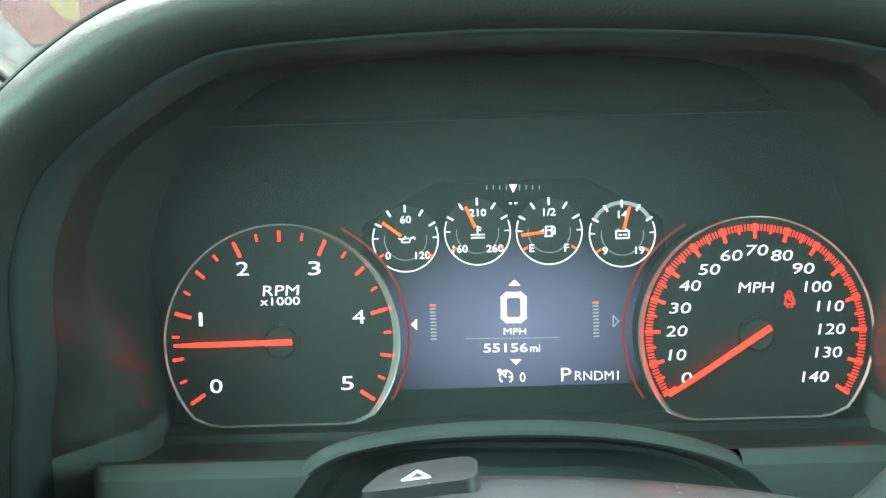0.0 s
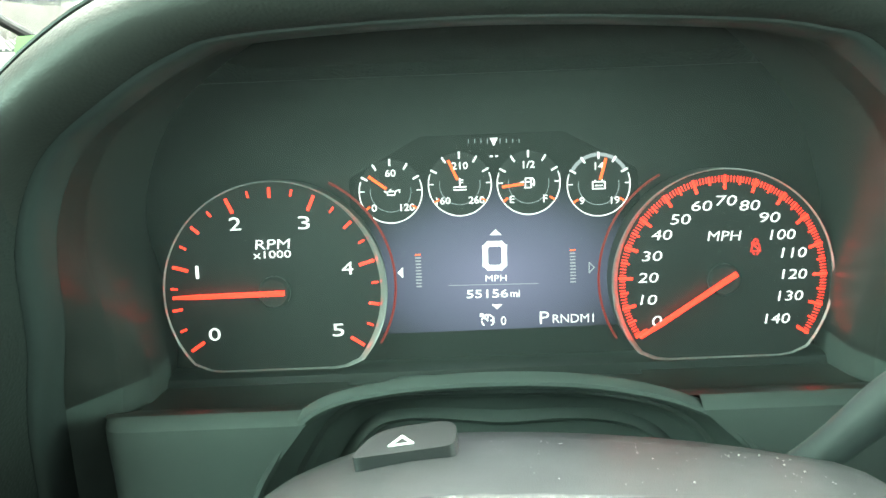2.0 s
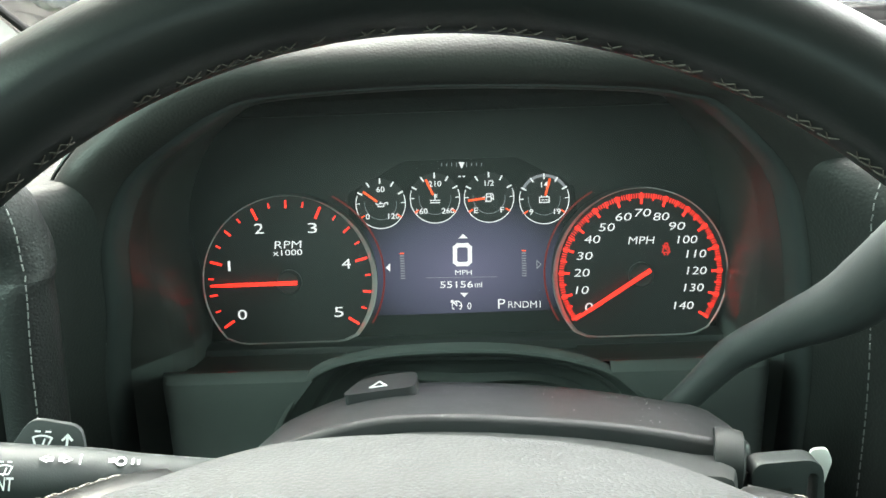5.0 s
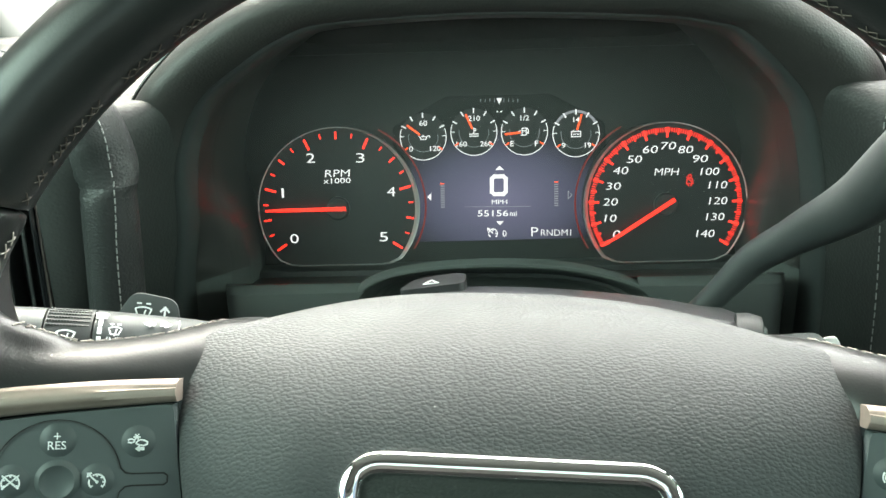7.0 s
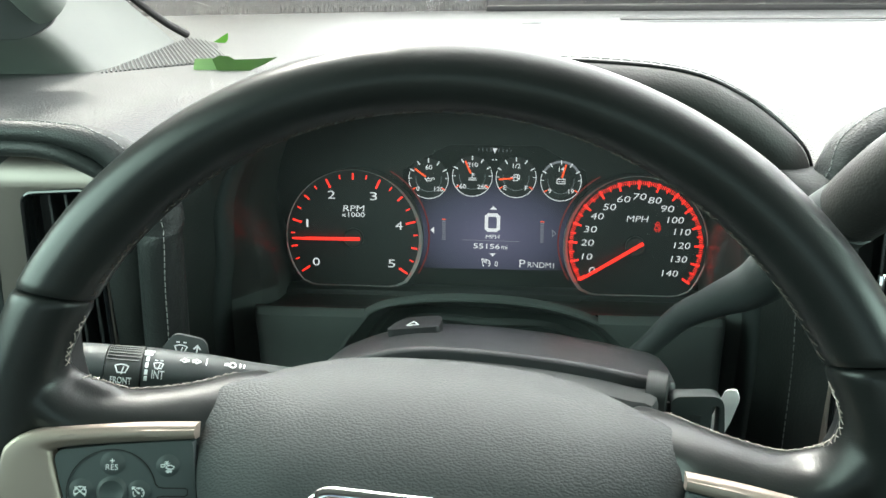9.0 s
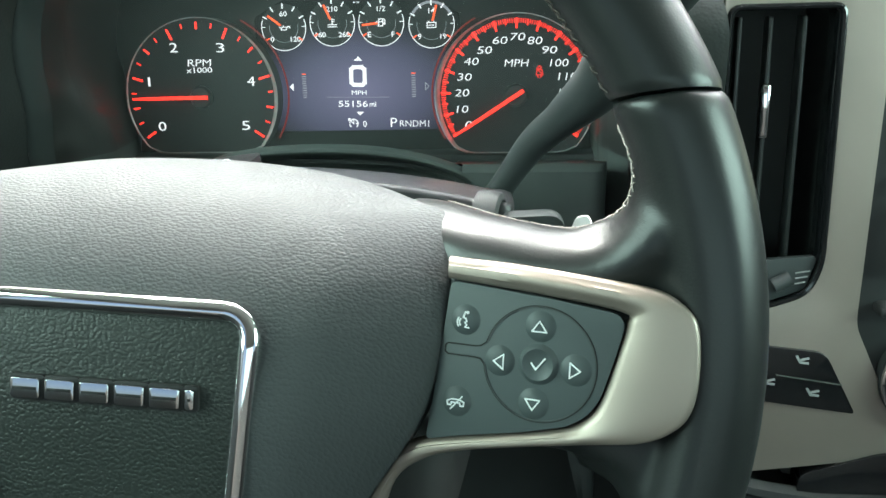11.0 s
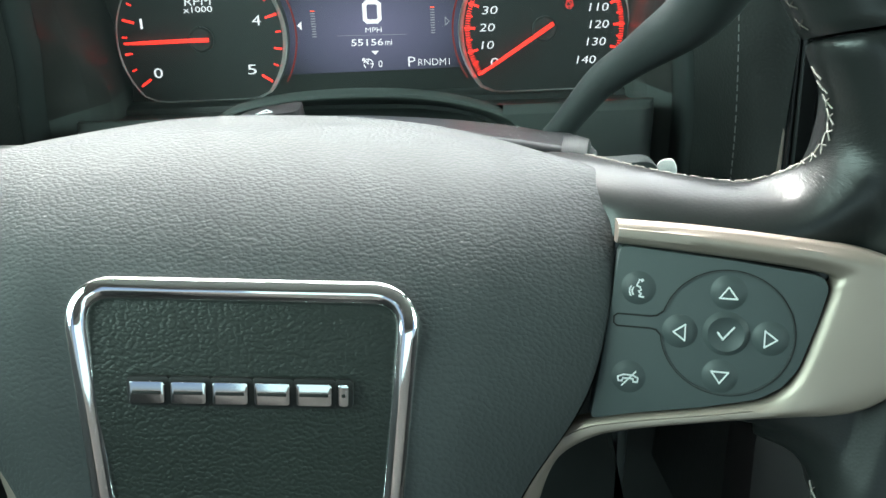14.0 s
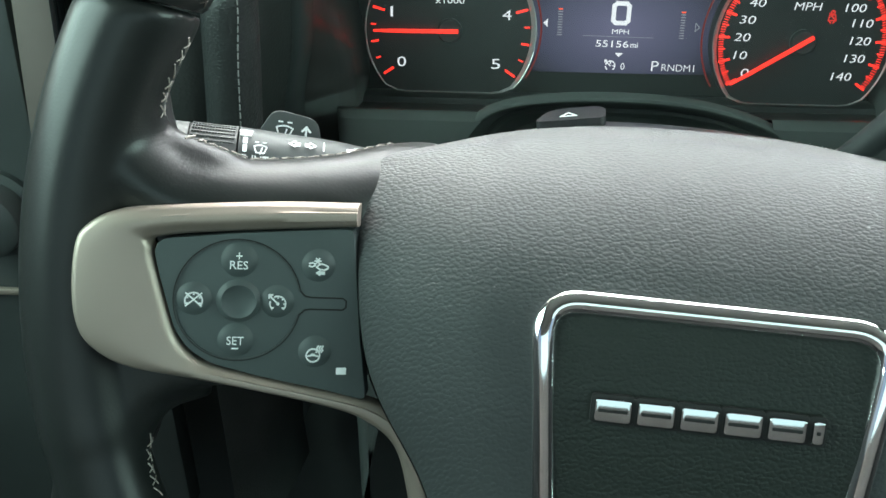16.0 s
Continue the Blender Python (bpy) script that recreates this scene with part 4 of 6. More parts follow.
part("screen", plate(rounded(S([(0.333, 1.60), (0.333, 1.482), (0.346, 1.482), (0.40, 1.494), (0.60, 1.494), (0.60, 1.60)]), 0.005, 4), -0.004, -0.0015, bevel=0.001), HOUSING, stack, "dark glossy radio surround")
part("screen", plate(rounded(S([(0.3642, 1.5085), (0.3640, 1.4965), (0.58, 1.4965), (0.58, 1.59), (0.3660, 1.59)]), 0.002, 3), -0.002, -0.0008), SCREEN_LIT, stack, "lit radio screen with a pale picture")
part("screen_edge", tube(curve_through([(x, sz(z), 0.0) for x, z in ((0.334, 1.470), (0.338, 1.478), (0.355, 1.484), (0.40, 1.490), (0.60, 1.492))], 30), 0.0022, 8), GREY_PLASTIC, stack)
part("button_bar", plate(rounded(S([(0.3385, 1.4675), (0.3530, 1.4710), (0.3530, 1.4285), (0.3375, 1.4285)]), [0.006, 0.001, 0.001, 0.003], 4), -0.004, 0.006, bevel=0.003), SATIN, stack, "satin nickel end cap of the button row")
part("radio_keys", plate(rounded(S([(0.3534, 1.4715), (0.60, 1.481), (0.60, 1.4285), (0.3534, 1.4285)]), 0.002, 3), -0.004, 0.0055, bevel=0.002), HOUSING, stack)
part("shelf", box((0.30, 0.006, 0.014), (0.482, sz(1.408), 0.001), 0.002), SOFT_BLACK, stack)
knob = part("climate_knob", lathe([(0.029, -0.004), (0.029, 0.004), (0.0255, 0.006), (0.0235, 0.012), (0.0205, 0.014)], 60), GREY_PLASTIC, stack, "round climate knob with a lit temperature display", pose(0.3665, sz(1.3680), -0.002))
part("ring", tube([(0.0275 * math.cos(a), 0.0275 * math.sin(a), 0.006) for a in [2 * math.pi * k / 60 for k in range(60)]], 0.0014, 8, closed=True), CHROME, knob, "thin chrome ring")
part("face", lathe([(0.0195, 0.014), (0.0195, 0.0146)], 48), GLOSS_BLACK, knob)
part("cold_arc", strokes([arc(0, -0.0006, 0.0148, 182, 95, 14)], 0.003, 0.0149), BLUE_LIT, knob, "glowing blue arc")
part("warm_arc", strokes([arc(0, -0.0006, 0.0148, 93, 20, 14)], 0.003, 0.0149), RED_GLOW, knob, "glowing red arc")
part("digits", words("60", 0.0074, 0.0112, 0.0), WHITE_LIT, knob, "", pose(0.0012, 0.0048, 0.0148))
part("auto_print", words("AUTO", 0.0036, 0.0125), GREY_PRINT, knob, "", pose(0.0012, -0.0075, 0.0148))
for k in range(12):
    a = radians(30 * k)
    part("notch", box((0.0022, 0.0012, 0.009), (0, 0, 0), 0.0004), SOFT_BLACK, knob, "", pose(0.0244 * math.cos(a), 0.0244 * math.sin(a), 0.009, 0, 0, math.degrees(a)))
lower = thing("switch_row", STACK, "dark row of climate switches with a chrome-tipped lever", "switch panel")
part("plate", plate(rounded(S([(0.300, 1.309), (0.345, 1.323), (0.66, 1.327), (0.66, 1.290), (0.300, 1.292)]), 0.006, 4), -0.012, 0.002, bevel=0.002), GLOSS_BLACK, lower)
part("lever", tube(curve_through([(0.350, sz(1.3165), 0.002), (0.3585, sz(1.3085), 0.008), (0.370, sz(1.3065), 0.009)], 14), 0.0024, 10), CHROME, lower, "chrome lever tip")
part("symbol", strokes([S([(0.3775, 1.3215), (0.3800, 1.3185), (0.3780, 1.3155)]), S([(0.3765, 1.3195), (0.3825, 1.3165)])], 0.0014, 0.0026), GREY_PRINT, lower)


def under_edge():
    """The dark moulding that sweeps under the switch row and turns back below it."""
    line = curve_through([(0.238, sz(1.318), -0.004), (0.262, sz(1.302), -0.001), (0.300, sz(1.2945), 0.001), (0.36, sz(1.2925), 0.002), (0.70, sz(1.2925), 0.002)], 40)
    section = [(0.006, -0.002), (0.003, 0.0035), (-0.001, 0.0045), (-0.005, 0.002), (-0.008, -0.010), (-0.010, -0.045)]
    return surface(lambda u, v: line[int(round(u * 39))] + Vector((0, *section[int(round(v * 5))])), 40, 6)


part("under_edge", under_edge(), DEEP_BLACK, lower, "matt black lower edge")
bin_lid = thing("console_bin", STACK, "grey-framed storage bin below the centre stack", "storage bin")
frame_out = rounded(S([(0.3035, 1.2875), (0.66, 1.294), (0.66, 1.10), (0.311, 1.10)]), [0.022, 0.004, 0.004, 0.004], 6)
frame_in = rounded(S([(0.324, 1.2765), (0.64, 1.283), (0.64, 1.12), (0.328, 1.12)]), [0.018, 0.004, 0.004, 0.004], 6)
part("frame", plate(frame_out, -0.014, 0.010, [frame_in], bevel=0.0075, seg=5), BIN_GREY, bin_lid, "rounded mid-grey frame")
part("lid", plate(rounded(S([(0.322, 1.279), (0.64, 1.285), (0.64, 1.12), (0.326, 1.12)]), 0.005, 4), -0.012, -0.006, bevel=0.0015), DEEP_BLACK, bin_lid)
part("lid_step", plate(rounded(S([(0.3475, 1.2685), (0.398, 1.2705), (0.398, 1.12), (0.3490, 1.12)]), 0.003, 4), -0.0065, -0.002, bevel=0.0015), DEEP_BLACK, bin_lid)
part("pull", box((0.026, 0.0010, 0.001), (0.372, sz(1.2655), -0.0018)), GROOVE, bin_lid)
part("cheek", box((0.06, 0.30, 0.05), (0.272, sz(1.15), -0.02), 0.01), GROOVE, bin_lid)


# ---- instrument cluster ----
cluster = thing("instrument_cluster", CLUSTER, "black instrument cluster with two red-lit dials and a display between", "instrument cluster")
part("back_panel", box((0.37, 0.17, 0.004), (-0.010, 0.016, -0.0175), 0.001), DIAL_BLACK, cluster)
display = part("display", plate(rounded([(-0.066, -0.0265), (0.056, -0.0262), (0.068, 0.030), (0.066, 0.052), (0.030, 0.0715), (-0.040, 0.0715), (-0.076, 0.052), (-0.076, 0.030)], 0.002, 3), -0.0152, -0.0135), DISPLAY, cluster, "lit colour display with blue-grey backdrop")
ZL = -0.0133


def dial_outline(r, flat, n=72, grow=0.0):
    """A circle with its foot cut flat and the two corners eased."""
    a0 = math.degrees(math.asin(flat / r))
    pts = arc(0, 0, r, -a0 + 6, 180 + a0 - 6, n)
    x = math.sqrt(r * r - flat * flat)
    left = [(-x + 0.003, -flat - 0.0002), ]
    return pts + [(-x + 0.0035, -flat + 0.0008), (-x + 0.009, -flat)] + [(x - 0.009, -flat), (x - 0.0035, -flat + 0.0008)]


def dial(name, cx, cy, label, lean):
    d = part(name, plate(dial_outline(0.0535, 0.0385), -0.0155, 0.0, bevel=0.0), DIAL_BLACK, cluster, label, pose(cx, cy, 0))
    outer, inner = dial_outline(0.0535, 0.0385), dial_outline(0.0530, 0.0381)
    n = len(outer)

    def fn(u, v):
        k = int(round(u * n)) % n
        o, i = Vector((*outer[k], 0)), Vector((*inner[k], 0))
        side = max(0.0, o.x * lean / 0.0535)
        o = o + Vector((lean * 0.0012 * side, 0, 0)) * 1.0
        i = i + Vector((-lean * 0.0018 * side, 0, 0))
        p = o.lerp(i, v)
        return (p.x, p.y, 0.0005 + (0.0010 + 0.0016 * side) * math.sin(math.pi * (1 - v) * 0.5 + 0.0) * (1 if v < 1 else 0) + 0.0006 * (1 - v))
    part("chrome_ring", surface(fn, n, 6, close_u=True), RING_CHROME, d, "thin chrome ring, wide towards the display", angle=60)
    part("edge_line", tube([(x, y, 0.0012) for x, y in outer], 0.00034, 6, closed=True), RING_CHROME, d, "fine bright edge")
    return d


def tick(parent, a, r0, r1, w, material, name="tick"):
    c, s = math.cos(radians(a)), math.sin(radians(a))
    part(name, strokes([[(r0 * c, r0 * s), (r1 * c, r1 * s)]], w, 0.0004), material, parent)


def needle(parent, a, reach, tail):
    bm = bmesh.new()
    pts = [(-tail, -0.0012), (-tail, 0.0012), (reach * 0.75, 0.00105), (reach, 0.0006), (reach, -0.0006), (reach * 0.75, -0.00105)]
    plate(pts, 0.0046, 0.0062, bevel=0.0003, bm=bm)
    part("needle", bm, RED_LIT, parent, "glowing red needle", pose(0, 0, 0, 0, 0, a))
    part("hub", lathe([(0.0078, 0.0), (0.0078, 0.0025), (0.0066, 0.0042)], 36), HOUSING, parent, "black hub")


tach = dial("tachometer", -0.113, -0.0003, "round black tachometer with a red scale to five", 1)
for k in range(21):
    a = 213.3 - 12.35 * k
    if k % 4 == 0:
        tick(tach, a, 0.0434, 0.0500, 0.0014, RED_LIT)
    elif k % 2 == 0:
        tick(tach, a, 0.0462, 0.0502, 0.0012, RED_LIT)
    else:
        tick(tach, a, 0.0474, 0.0500, 0.0009, RED_LIT)
for s, x, y in (("0", -0.1436, -0.0201), ("1", -0.1498, 0.0108), ("2", -0.1299, 0.0335), ("3", -0.0970, 0.0328), ("4", -0.0773, 0.0100), ("5", -0.0834, -0.0203)):
    part("numeral", words(s, 0.0062, 0.0015 if s == "1" else 0.0056, -0.004), WHITE_LIT, tach, "", pose(x + 0.113, y + 0.0003, 0.0004))
part("legend", words("RPM", 0.0046, 0.0168, -0.006, 0.08), WHITE_LIT, tach, "", pose(0.0004, 0.0233, 0.0004))
part("legend", words("x1000", 0.0036, 0.0182, 0.0), WHITE_LIT, tach, "", pose(-0.0002, 0.0184, 0.0004))
needle(tach, 180.3, 0.0478, 0.0055)

speedo = dial("speedometer", 0.104, -0.0027, "round black speedometer with a dense red scale to one hundred forty", -1)
fine = bmesh.new()
for k in range(141):
    a = 212.6 - 246.8 / 140 * k
    c, s = math.cos(radians(a)), math.sin(radians(a))
    if k % 10 == 0:
        tick(speedo, a, 0.0442, 0.0500, 0.0014, RED_LIT)
    elif k % 5 == 0:
        tick(speedo, a, 0.0464, 0.0498, 0.0009, RED_LIT)
    else:
        strokes([[(0.0474 * c, 0.0474 * s), (0.0500 * c, 0.0500 * s)]], 0.00040, 0.0004, bm=fine)
fine_scale = part("fine_scale", fine, RED_LIT, speedo)
fine_scale["kind"] = "stuff"
NUMS = [(72.0, -22.0), (67.9, -11.4), (67.8, -0.5), (69.7, 10.0), (74.5, 20.1), (83.4, 27.3), (93.7, 33.4), (105.5, 35.5), (116.7, 32.8), (126.4, 26.6), (132.7, 18.1), (138.2, 9.1), (138.6, -1.4), (136.9, -12.0), (130.7, -23.1)]
for k, (x, y) in enumerate(NUMS):
    s = str(k * 10)
    part("numeral", words(s, 0.0048, (0.0047, 0.0098, 0.0122)[len(s) - 1] * (0.82 if s.startswith("1") and len(s) == 2 else 1), -0.006, 0.12), WHITE_LIT, speedo, "", pose(x / 1000 - 0.104, y / 1000 + 0.0027, 0.0004, 0, 0, -0.7))
part("legend", words("MPH", 0.0046, 0.0162, -0.008, 0.12), WHITE_LIT, speedo, "", pose(0.0006, 0.0212, 0.0004, 0, 0, -0.7))
belt = strokes([arc(0, 0.0035, 0.0012, 0, 360, 8), [(-0.0018, 0.0018), (-0.0026, -0.0022), (0.0026, -0.0022), (0.0018, 0.0018), (-0.0018, 0.0018)], [(-0.0024, 0.0028), (0.0024, -0.002)], [(-0.0016, -0.0028), (-0.0008, -0.0040)], [(0.0016, -0.0028), (0.0008, -0.0040)]], 0.0009, 0.0004)
part("belt_light", belt, RED_GLOW, speedo, "red seat belt warning light", pose(0.0158, 0.0150, 0) @ Matrix.Scale(0.85, 4))
needle(speedo, 212.4, 0.0490, 0.0062)
for cx, cy, a0, a1, name in ((-0.113, -0.0003, 62, -32, "tach"), (0.104, -0.0027, 118, 212, "speedo")):
    line = [(x, y, -0.0128) for x, y in arc(cx, cy, 0.0578, a0, a1, 30)]
    part("light_line", tube(line, 0.0006, 6), RED_FAINT, cluster, "thin glowing red line")


def small_gauge(cx, cy, low, high, mid, needle_a, icon, thick=False):
    g = part("gauge", lathe([(0.0158, -0.0137), (0.0158, -0.01345)], 48), DIAL_BLACK, display, "small round white-rimmed gauge on the display", pose(cx, cy, 0))
    part("rim", strokes([arc(0, 0, 0.0155, 160, 380, 40)], 0.0005, ZL), WHITE_LIT, g)
    part("inner_ring", strokes([arc(0, 0, 0.0100, 170, 370, 26)], 0.0003, ZL), DIM_LIT, g)
    for a in (28, 58, 90, 122, 152):
        c, s = math.cos(radians(a)), math.sin(radians(a))
        tick(g, a, 0.0130, 0.0158, 0.0009, WHITE_LIT)
        g.children[-1].location.z = ZL
    for a in (2, 178):
        tick(g, a, 0.0130, 0.0150, 0.0005, WHITE_LIT)
        g.children[-1].location.z = ZL
    for a in (214, -34):
        tick(g, a, 0.0128, 0.0152, 0.0009, ORANGE_LIT)
        g.children[-1].location.z = ZL
    if thick:
        part("band", strokes([arc(0, 0, 0.0148, 150, 30, 24)], 0.0017, ZL - 0.0001), DIM_LIT, g)
    for s, (x, y), h in ((low, (-0.0084, -0.0077), 0.0035), (high, (0.0080, -0.0079), 0.0035), (mid, (0.0003, 0.0092), 0.0035)):
        if s:
            part("numeral", words(s, h, None, 0.008), WHITE_LIT, g, "", pose(x, y, ZL + 0.0002))
    part("symbol", strokes(icon, 0.0006, ZL + 0.0003), WHITE_LIT, g)
    c, s = math.cos(radians(needle_a)), math.sin(radians(needle_a))
    part("needle", strokes([[(0.003 * c, 0.003 * s), (0.0128 * c, 0.0128 * s)]], 0.0013, ZL + 0.0006), ORANGE_LIT, g, "orange needle")
    return g


can = [[(-0.0030, 0.0004), (-0.0016, -0.0006), (-0.0016, -0.0016), (0.0018, -0.0016), (0.0026, 0.0004), (0.0040, 0.0008)], [(-0.0012, 0.0002), (0.0016, 0.0002)], [(0.0, 0.0002), (0.0, 0.0012)], [(0.0044, 0.0006), (0.0044, -0.0004)]]
thermo = [[(0, 0.0028), (0, -0.0010)], [(0.0, 0.0022), (0.0014, 0.0022)], [(0.0, 0.0010), (0.0014, 0.0010)], [(-0.0030, -0.0012), (0.0030, -0.0012)], [(-0.0030, -0.0026), (0.0030, -0.0026)]]
pump = [[(-0.0016, -0.0022), (-0.0016, 0.0024), (0.0012, 0.0024), (0.0012, -0.0022), (-0.0022, -0.0022)], [(0.0012, 0.0), (0.0026, -0.0012), (0.0026, 0.0016), (0.0018, 0.0024)], [(-0.0016, 0.0006), (0.0012, 0.0006)], [(-0.0042, 0.0), (-0.0028, 0.0008), (-0.0028, -0.0008), (-0.0042, 0.0)]]
cell = [[(-0.0030, -0.0020), (-0.0030, 0.0014), (0.0030, 0.0014), (0.0030, -0.0020), (-0.0030, -0.0020)], [(-0.0018, 0.0014), (-0.0018, 0.0022)], [(0.0018, 0.0014), (0.0018, 0.0022)], [(-0.0016, -0.0004), (-0.0004, -0.0004)], [(0.0006, -0.0004), (0.0018, -0.0004)]]
small_gauge(-0.0556, 0.0450, "0", "120", "60", 143, can)
small_gauge(-0.0214, 0.0473, "160", "260", "210", 114, thermo)
small_gauge(0.0125, 0.0467, "E", "F", "1/2", 186, pump)
small_gauge(0.0470, 0.0446, "9", "19", "14", 74, cell, True)


def shown(name, bm, x, y, material=WHITE_LIT, a=-0.9):
    part(name, bm, material, display, "", pose(x, y, ZL + 0.0002, 0, 0, a))


shown("speed_digit", strokes([[(-0.0047, -0.0045), (-0.0047, 0.0045), (-0.0030, 0.0060), (0.0030, 0.0060), (0.0047, 0.0045), (0.0047, -0.0045), (0.0030, -0.0060), (-0.0030, -0.0060), (-0.0047, -0.0045)]], 0.0027), -0.0053, 0.0112)
shown("unit", words("MPH", 0.0030, 0.0105, 0.0), -0.0050, -0.0001)
shown("odometer", words("55156", 0.0042, 0.0208, 0.004), -0.0096, -0.0078)
shown("unit", words("mi", 0.0034, 0.0046, 0.004), 0.0043, -0.0083)
shown("divider", strokes([[(-0.0225, 0), (0.0225, 0)]], 0.00025), -0.0063, -0.0033, DIM_LIT)
shown("cruise_symbol", strokes([arc(0, 0, 0.0030, -50, 170, 14), arc(0, 0, 0.0030, 190, 230, 4), [(0, 0), (-0.0036, 0.0034)], [(-0.0036, 0.0022), (-0.0036, 0.0034), (-0.0024, 0.0034)], [(0.0016, 0), (0.0024, 0)], [(0.0, 0.0014), (0, 0.0024)]], 0.0007), -0.0098, -0.0216)
shown("digit", words("0", 0.0044, 0.0026), -0.0019, -0.0219)
shown("gear_letter", words("P", 0.0062, 0.0046, -0.006), 0.0187, -0.0212)
shown("gear_letters", words("RNDM1", 0.0042, 0.0205, -0.012), 0.0332, -0.0221)
shown("arrow_up", plate([(-0.0030, -0.0013), (0.0030, -0.0013), (0, 0.0015)], 0, 0.0002), -0.0046, 0.0229)
shown("arrow_down", plate([(-0.0026, 0.0012), (0, -0.0014), (0.0026, 0.0012)], 0, 0.0002), -0.0049, -0.0146)
shown("arrow_left", plate([(-0.0015, 0), (0.0013, -0.0027), (0.0013, 0.0027)], 0, 0.0002), -0.0526, 0.0045)
shown("arrow_right", strokes([[(-0.0012, -0.0026), (0.0014, 0), (-0.0012, 0.0026), (-0.0012, -0.0026)]], 0.0005), 0.0428, 0.0034, DIM_LIT)
for x, top in ((-0.0435, 0.0132), (0.0335, 0.0125)):
    for k in range(11):
        shown("bar", box((0.0028, 0.0007, 0.0002)), x, top - 0.00160 * k, ORANGE_LIT if k == 0 else DIM_LIT)
shown("compass_mark", plate([(-0.0019, 0.0020), (0, -0.0020), (0.0019, 0.0020)], 0, 0.0002), -0.0041, 0.0674)
for k in (-4, -3, -2, -1, 1, 2, 3, 4):
    shown("compass_tick", box((0.0004, 0.0021 if abs(k) > 1 else 0.0026, 0.0002)), -0.0041 + 0.0031 * k, 0.0679 - 0.0001 * k, DIM_LIT)
for k in (-1, 1):
    shown("heading_dash", box((0.0014, 0.0008, 0.0002)), -0.0042 + 0.0013 * k, 0.0605)


def lens_sheet():
    """The clear cover over the gauges."""
    line = [(0.026 + (x - 0.026) * 1.003, 1.53 + (z - 1.53) * 1.02) for x, z in INNER if z > 1.452]
    n = len(line)
    return surface(lambda u, v: (lambda p: (0.026 + (p[0] - 0.026) * (1 - 0.0 * v), 0.338 - 0.10 * (p[1] + (1.450 - p[1]) * v - 1.50), p[1] + (1.450 - p[1]) * v))(line[int(round(u * (n - 1)))]), n, 6)


lens = part("gauge_lens", lens_sheet(), LENS, cluster, "clear dusty plastic cover in front of the gauges, glare veil painted in", CLUSTER.inverted())
lens.visible_shadow = False

# ---- steering column ----
column = thing("steering_column", WHEEL, "dark grey plastic steering column cover behind the wheel", "steering column")
SH = [(-0.106, -0.060), (-0.104, -0.01), (-0.090, 0.026), (-0.071, 0.0400), (-0.036, 0.0510), (0.0, 0.0538), (0.047, 0.0528), (0.080, 0.0500), (0.102, 0.0470), (0.1120, 0.0460), (0.1155, 0.0395), (0.1155, 0.0), (0.112, -0.060)]


def shroud():
    line = curve_through([(x, y, 0) for x, y in SH], 60)
    edge = [(-0.1378 + 0.0032 * math.cos(a), 1 - 0.058 * (1 - math.sin(a)), -0.0004) for a in [math.pi / 2 * k / 6 for k in range(7)]]
    prof = [(-0.1420, 0.78, 0.0), (-0.1360, 0.84, 0.0)] + edge + [(-0.165, 1.0, 0.0024), (-0.190, 0.985, 0.0050), (-0.208, 0.955, 0.0062), (-0.222, 0.90, 0.001)]

    def fn(u, v):
        p = line[int(round(u * 59))]
        z, k, dy = prof[int(round(v * 12))]
        return (p.x * k, p.y * k + dy, z)
    return surface(fn, 60, 13)


part("upper_shell", shroud(), TOP_PLASTIC, column, "scuffed grey upper shell")


def cowl():
    line = curve_through([(x * 0.93, y * 0.94 - 0.003, 0) for x, y in SH], 50)
    prof = [(-0.150, 0.98), (-0.118, 0.97), (-0.106, 0.93), (-0.10, 0.5)]
    return surface(lambda u, v: (line[int(round(u * 49))].x * prof[int(round(v * 3))][1], line[int(round(u * 49))].y * prof[int(round(v * 3))][1], prof[int(round(v * 3))][0]), 50, 4)


part("front_collar", cowl(), SOFT_BLACK, column)
part("lower_shell", box((0.19, 0.10, 0.16), (0.0, -0.075, -0.19), 0.02, 4), GROOVE, column)


def dust_specks():
    bm = bmesh.new()
    for k in range(150):
        x, z = random.uniform(-0.062, 0.098), random.uniform(-0.190, -0.144)
        y = float(np.interp(x, [p[0] for p in SH[2:10]], [p[1] for p in SH[2:10]])) + 0.094 * (-z - 0.14)
        bmesh.ops.create_icosphere(bm, subdivisions=1, radius=random.choice((0.00014, 0.00014, 0.0002, 0.0002, 0.00032)), matrix=Matrix.Translation((x, y, z)))
    return bm


specks = part("dust_specks", dust_specks(), DUST, column, "pale specks of dust")
specks["kind"] = "stuff"


def hazard():
    """The wedge-shaped hazard button on top of the column."""
    out = rounded([(-0.0170, -0.0042), (0.0158, -0.0034), (0.0165, 0.0150), (-0.0100, 0.0140)], [0.004, 0.004, 0.008, 0.009], 6)
    return plate(out, -0.0105, 0.0, bevel=0.0030, seg=4)


hz = thing("hazard_button", WHEEL @ Matrix(((1, 0, 0, -0.0355), (0, 0.28, 0.96, 0.0584), (0, -0.96, 0.28, -0.1730), (0, 0, 0, 1))) @ pose(0, 0, 0, 0, -9.0, 0), "dark grey hazard warning button with a white triangle on the column", "button")
part("cap", hazard(), TOP_PLASTIC, hz)
tri_mark = strokes([[(-0.0036, -0.0026), (0.0036, -0.0026), (0.0, 0.0030), (-0.0036, -0.0026)]], 0.0010)
part("triangle", tri_mark, PRINT, hz, "white triangle mark", pose(-0.001, 0.0035, 0.0002))


